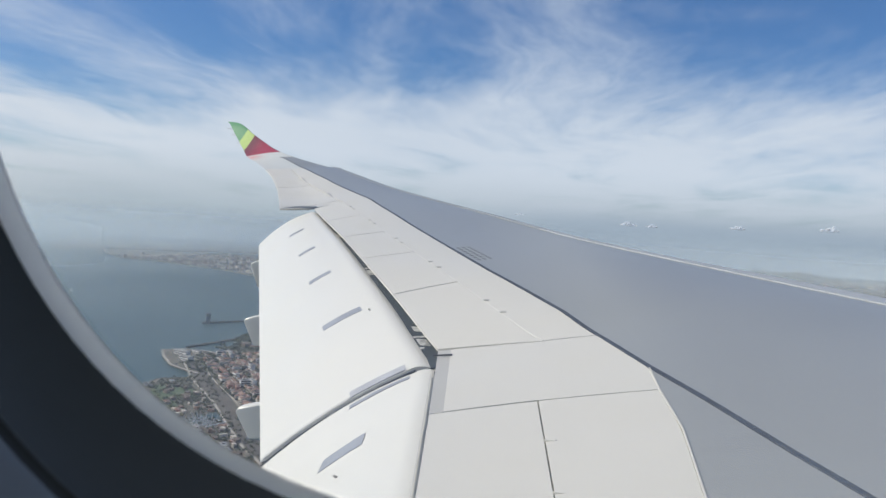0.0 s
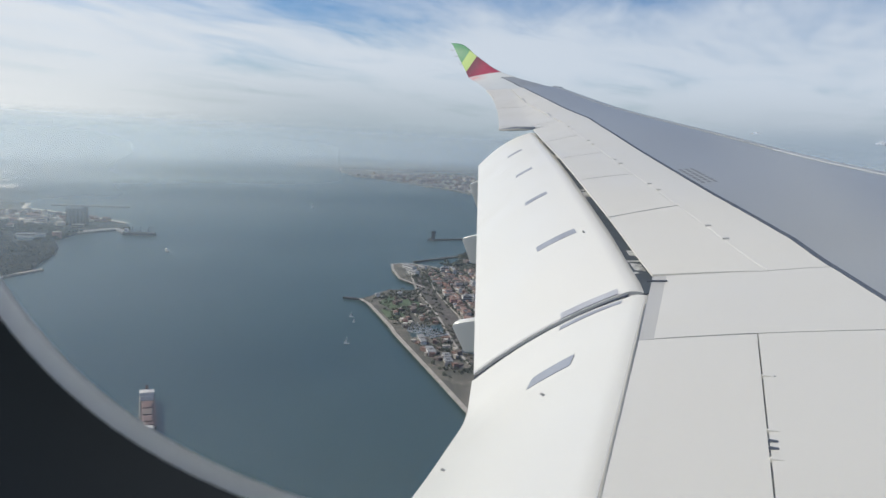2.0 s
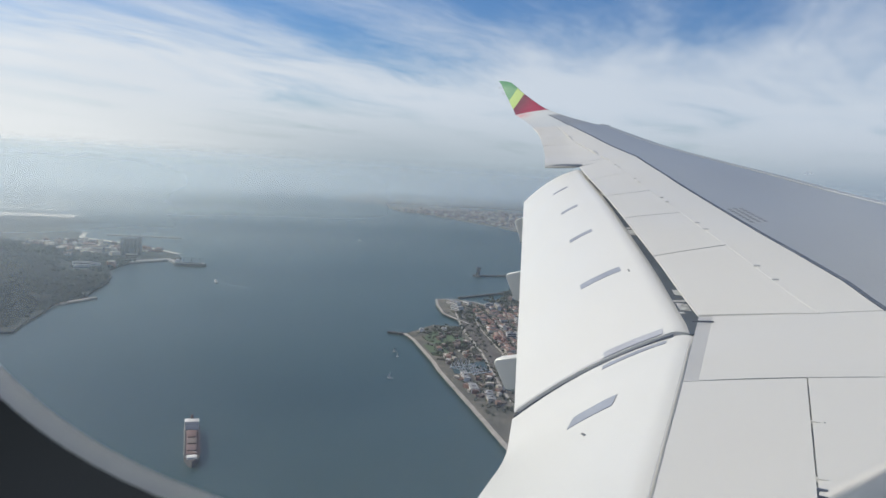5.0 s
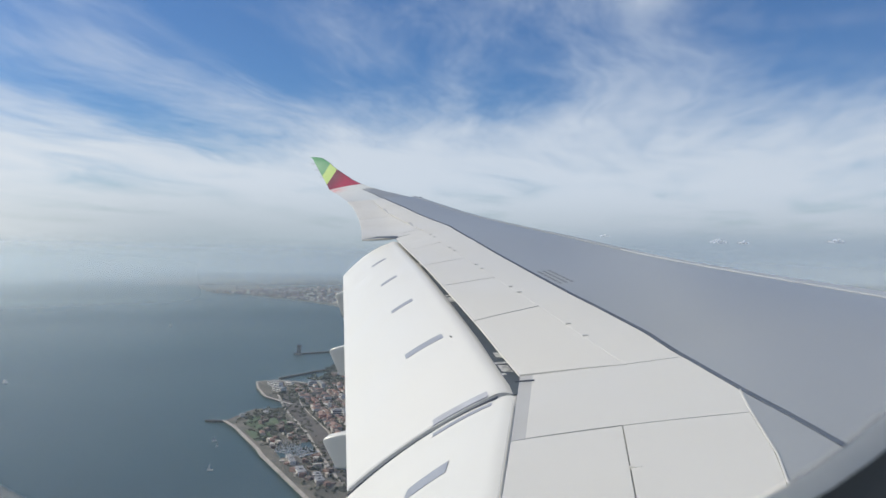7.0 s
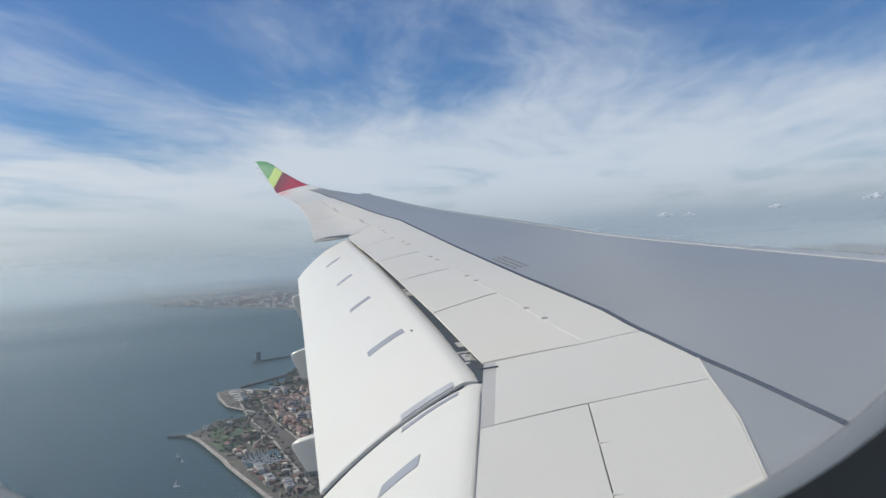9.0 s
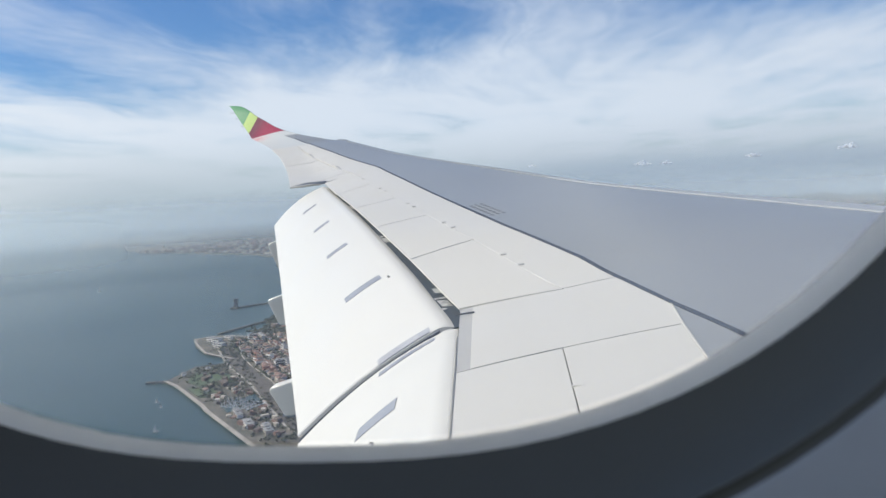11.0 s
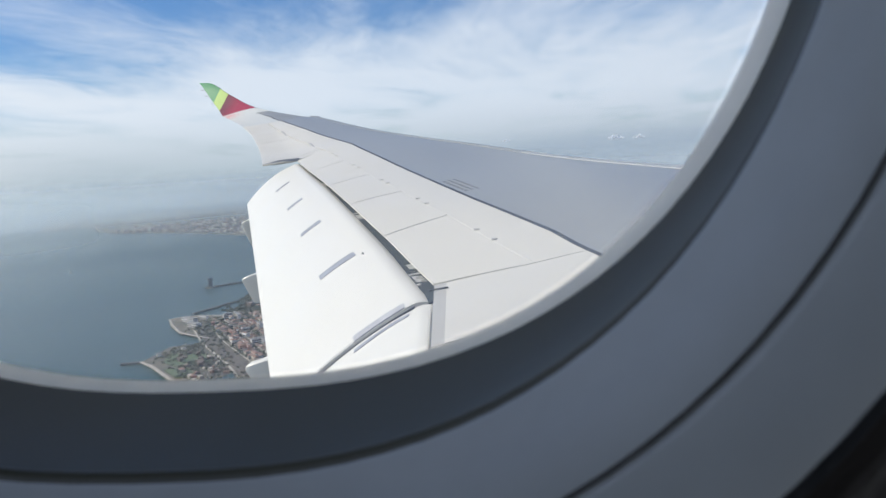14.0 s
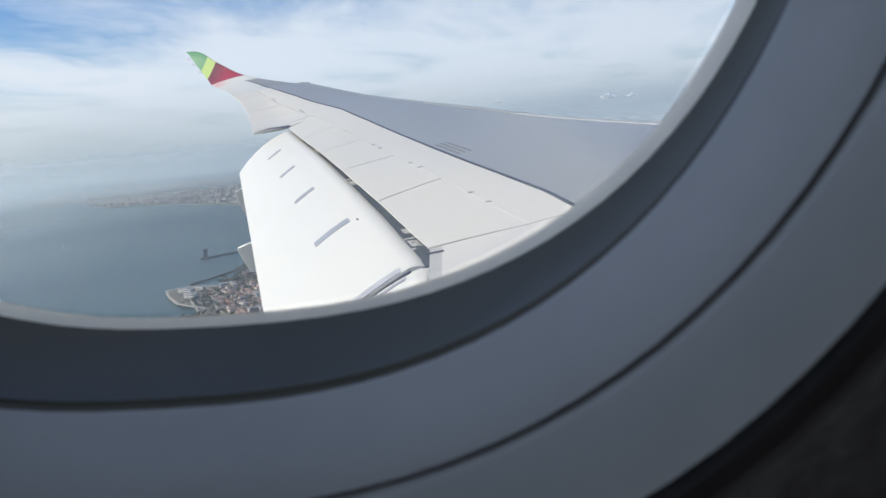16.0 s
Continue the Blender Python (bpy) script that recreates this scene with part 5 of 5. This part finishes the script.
tank = thing("storage_tank", "round salmon-coloured storage tank by the port", "tank", (-1198, 1074, GROUND))
bm = bmesh.new()
bmesh.ops.create_cone(bm, cap_ends=True, segments=24, radius1=8, radius2=8, depth=11, matrix=Matrix.Translation((0, 0, 5)))
part("drum", bm, WALL_ROSE, tank)
bm = bmesh.new()
bmesh.ops.create_cone(bm, cap_ends=True, segments=24, radius1=8.3, radius2=1.0, depth=2, matrix=Matrix.Translation((0, 0, 11.5)))
part("cap", bm, WALL_CREAM, tank)


def hull_ring(x, half, top):
    return [Vector((x, -half, top)), Vector((x, -half * 0.95, 1.0)), Vector((x, -half * 0.7, -2.0)), Vector((x, half * 0.7, -2.0)), Vector((x, half * 0.95, 1.0)), Vector((x, half, top))]


def ship(at, turn, length, beam, label, deck, cranes):
    """Cargo ship: hull, deck, holds, bridge, funnel, masts."""
    t = thing("cargo_ship", label, "ship", (at[0], at[1], SEA))
    t.rotation_euler = (0, 0, turn)
    rings = []
    for k in range(13):
        f = k / 12
        half = beam / 2 * min(1.0, 0.72 + f * 3) * (1 - max(0.0, (f - 0.78) / 0.22) ** 2.2 * 0.94)
        rings.append(hull_ring((f - 0.5) * length, half, 5.0 + 0.8 * max(0.0, (f - 0.75) / 0.25)))
    part("hull", loft(rings), HULL_SIDE, t, "rust-stained ship hull")
    bm = bmesh.new()
    box(bm, -length * 0.30, length * 0.34, -beam * 0.34, beam * 0.34, 5.0, 6.6)
    part("hatch_deck", bevelled(bm, 0.3), deck, t, "rust-red hatch deck")
    for k in range(3):
        bm = bmesh.new()
        x = -length * 0.22 + k * length * 0.18
        box(bm, x, x + length * 0.14, -beam * 0.27, beam * 0.27, 6.5, 7.5)
        part("hatch_cover", bevelled(bm, 0.2), deck if k != 1 else ROOF_BROWN, t)
    for side in (-1, 1):
        bm = bmesh.new()
        box(bm, -length * 0.46, length * 0.36, side * beam * 0.46 - 0.25, side * beam * 0.46 + 0.25, 5.0, 6.6)
        part("bulwark", bm, WALL_CREAM if side < 0 else HULL_RED, t, "painted bulwark")
    bm = bmesh.new()
    box(bm, -length * 0.47, -length * 0.33, -beam * 0.40, beam * 0.40, 5.0, 9.5)
    box(bm, -length * 0.44, -length * 0.34, -beam * 0.46, beam * 0.46, 9.5, 12.5)
    part("bridge", bevelled(bm, 0.25), WALL_WHITE, t, "white bridge house")
    bm = bmesh.new()
    bmesh.ops.create_cone(bm, cap_ends=True, segments=12, radius1=1.4, radius2=1.1, depth=6, matrix=Matrix.Translation((-length * 0.45, 0, 13)))
    part("funnel", bm, HULL_RED, t)
    bm = bmesh.new()
    box(bm, length * 0.37, length * 0.45, -beam * 0.30, beam * 0.30, 5.2, 6.8)
    part("forecastle", bevelled(bm, 0.3), WALL_WHITE, t, "white forecastle gear")
    for k in range(cranes):
        bm = bmesh.new()
        x = -length * 0.2 + k * length * 0.24
        box(bm, x - 0.7, x + 0.7, -0.7, 0.7, 6, 17)
        box(bm, x - 0.4, x + length * 0.16, -0.4, 0.4, 15.5, 16.5)
        part("deck_crane", bm, STEEL, t, smooth=False)
    return t


ship((-444, 484), math.atan2(-67, 63), 84, 13, "moored cargo ship with rust-red hatches", HULL_RED, 0)
ship((-1127, 1205), 0.6, 62, 11, "dark bulk carrier moored at the port", STEEL, 3)


def boat(at, turn, size, label, sail):
    t = thing("small_boat", label, "boat", (at[0], at[1], SEA))
    t.rotation_euler = (0, 0, turn)
    rings = []
    for k in range(7):
        f = k / 6
        half = size * 0.17 * (1 - max(0.0, (f - 0.5) / 0.5) ** 2 * 0.92)
        rings.append([Vector(((f - 0.5) * size, -half, size * 0.12)), Vector(((f - 0.5) * size, -half * 0.6, -0.4)), Vector(((f - 0.5) * size, half * 0.6, -0.4)), Vector(((f - 0.5) * size, half, size * 0.12))])
    part("hull", loft(rings), WALL_WHITE, t)
    bm = bmesh.new()
    if sail:
        box(bm, -0.08, 0.08, -0.08, 0.08, size * 0.1, size * 1.2)
        v = [bm.verts.new(p) for p in ((0.1, 0.05, size * 0.2), (-size * 0.45, 0.25, size * 0.22), (0.1, 0.05, size * 1.15), (0.1, -0.05, size * 0.2), (-size * 0.45, 0.15, size * 0.22), (0.1, -0.05, size * 1.15))]
        for q in ((0, 1, 2), (5, 4, 3), (0, 3, 4, 1), (1, 4, 5, 2), (2, 5, 3, 0)):
            bm.faces.new([v[i] for i in q])
        part("sail", bm, WALL_WHITE, t, smooth=False)
    else:
        box(bm, -size * 0.2, size * 0.12, -size * 0.1, size * 0.1, size * 0.12, size * 0.30)
        part("cabin", bevelled(bm, size * 0.02), WALL_WHITE, t)
    return t


boat((-966, 1098), 2.6, 17, "white ferry trailing a faint wake", False)
for p, a, z in (((-416, 762), 0.4, 7), ((-1149, 1882), 1.0, 12), ((-470, 870), 0.8, 6), ((-455, 850), 1.2, 5)):
    boat(p, a, z, "small white sailing boat on the river", True)
for k in range(24):
    boat((-376 + (k % 6) * 7.0 + rnd.uniform(-1, 1), 838 + (k // 6) * 9 - (k % 6) * 2.0 + rnd.uniform(-1, 1)), TURN + 1.57, 5.0, "white sailing boat in the marina", True).location.z = GROUND + 0.35
WAKE = plain("wake_foam", (0.22, 0.27, 0.28), 0.6, 0, 0.3, 0.1)
ribbon("wake", [(-958, 1095), (-930, 1094), (-880, 1090)], 5, SEA + 0.15, WAKE, "pale wake on the water", "wake", 0.1)


# small fair-weather clouds low over the northern horizon
def cloud(at, size, seed):
    r = random.Random(seed)
    bm = bmesh.new()
    for k in range(16):
        f = r.uniform(-1, 1)
        bmesh.ops.create_icosphere(bm, subdivisions=2, radius=size * r.uniform(0.16, 0.30) * (1 - 0.5 * abs(f)),
                                   matrix=Matrix.Translation((f * size, r.uniform(-0.3, 0.3) * size, abs(r.gauss(0, 0.16)) * size * (1 - abs(f)))))
    for v in bm.verts:
        v.co += v.normal * size * 0.06 * noise.noise(v.co * (5.0 / size))
    ob = part("cumulus_cloud", bm, CLOUD)
    ob.location = at
    return tagged(ob, "small white cumulus cloud above the horizon", "cloud", "distant clouds", "structure")


def cloud_stuff():
    m, g = material("cloud_white")
    at = g.node("ShaderNodeTexCoord").outputs["Object"]
    n = g.noise(at, 0.06, 4, 0.6)
    c = rgb(0.68, 0.70, 0.72)
    s = g.node("ShaderNodeAddShader")
    g.tree.links.new(g.node("ShaderNodeBsdfTranslucent", Color=rgb(0.27, 0.30, 0.33)).outputs[0], s.inputs[0])
    g.tree.links.new(g.node("ShaderNodeBsdfDiffuse", Color=c).outputs[0], s.inputs[1])
    t = g.node("ShaderNodeMixShader", Fac=g.remap(n, 0.35, 0.65, 0.14, 0.42))
    g.tree.links.new(g.node("ShaderNodeBsdfTransparent").outputs[0], t.inputs[1])
    g.tree.links.new(s.outputs[0], t.inputs[2])
    g.node("ShaderNodeOutputMaterial", Surface=t.outputs[0])
    return m


CLOUD = cloud_stuff()
for k, (bearing, el, size) in enumerate(((6.4, 0.10, 40), (8.0, 0.05, 30), (-1.2, 0.35, 22), (13.6, 0.28, 36), (19.3, 0.5, 48))):
    a = radians(bearing)
    cloud((math.sin(a) * 4250, math.cos(a) * 4250, math.tan(radians(el)) * 4250 - size * 0.1), size, k + 3)
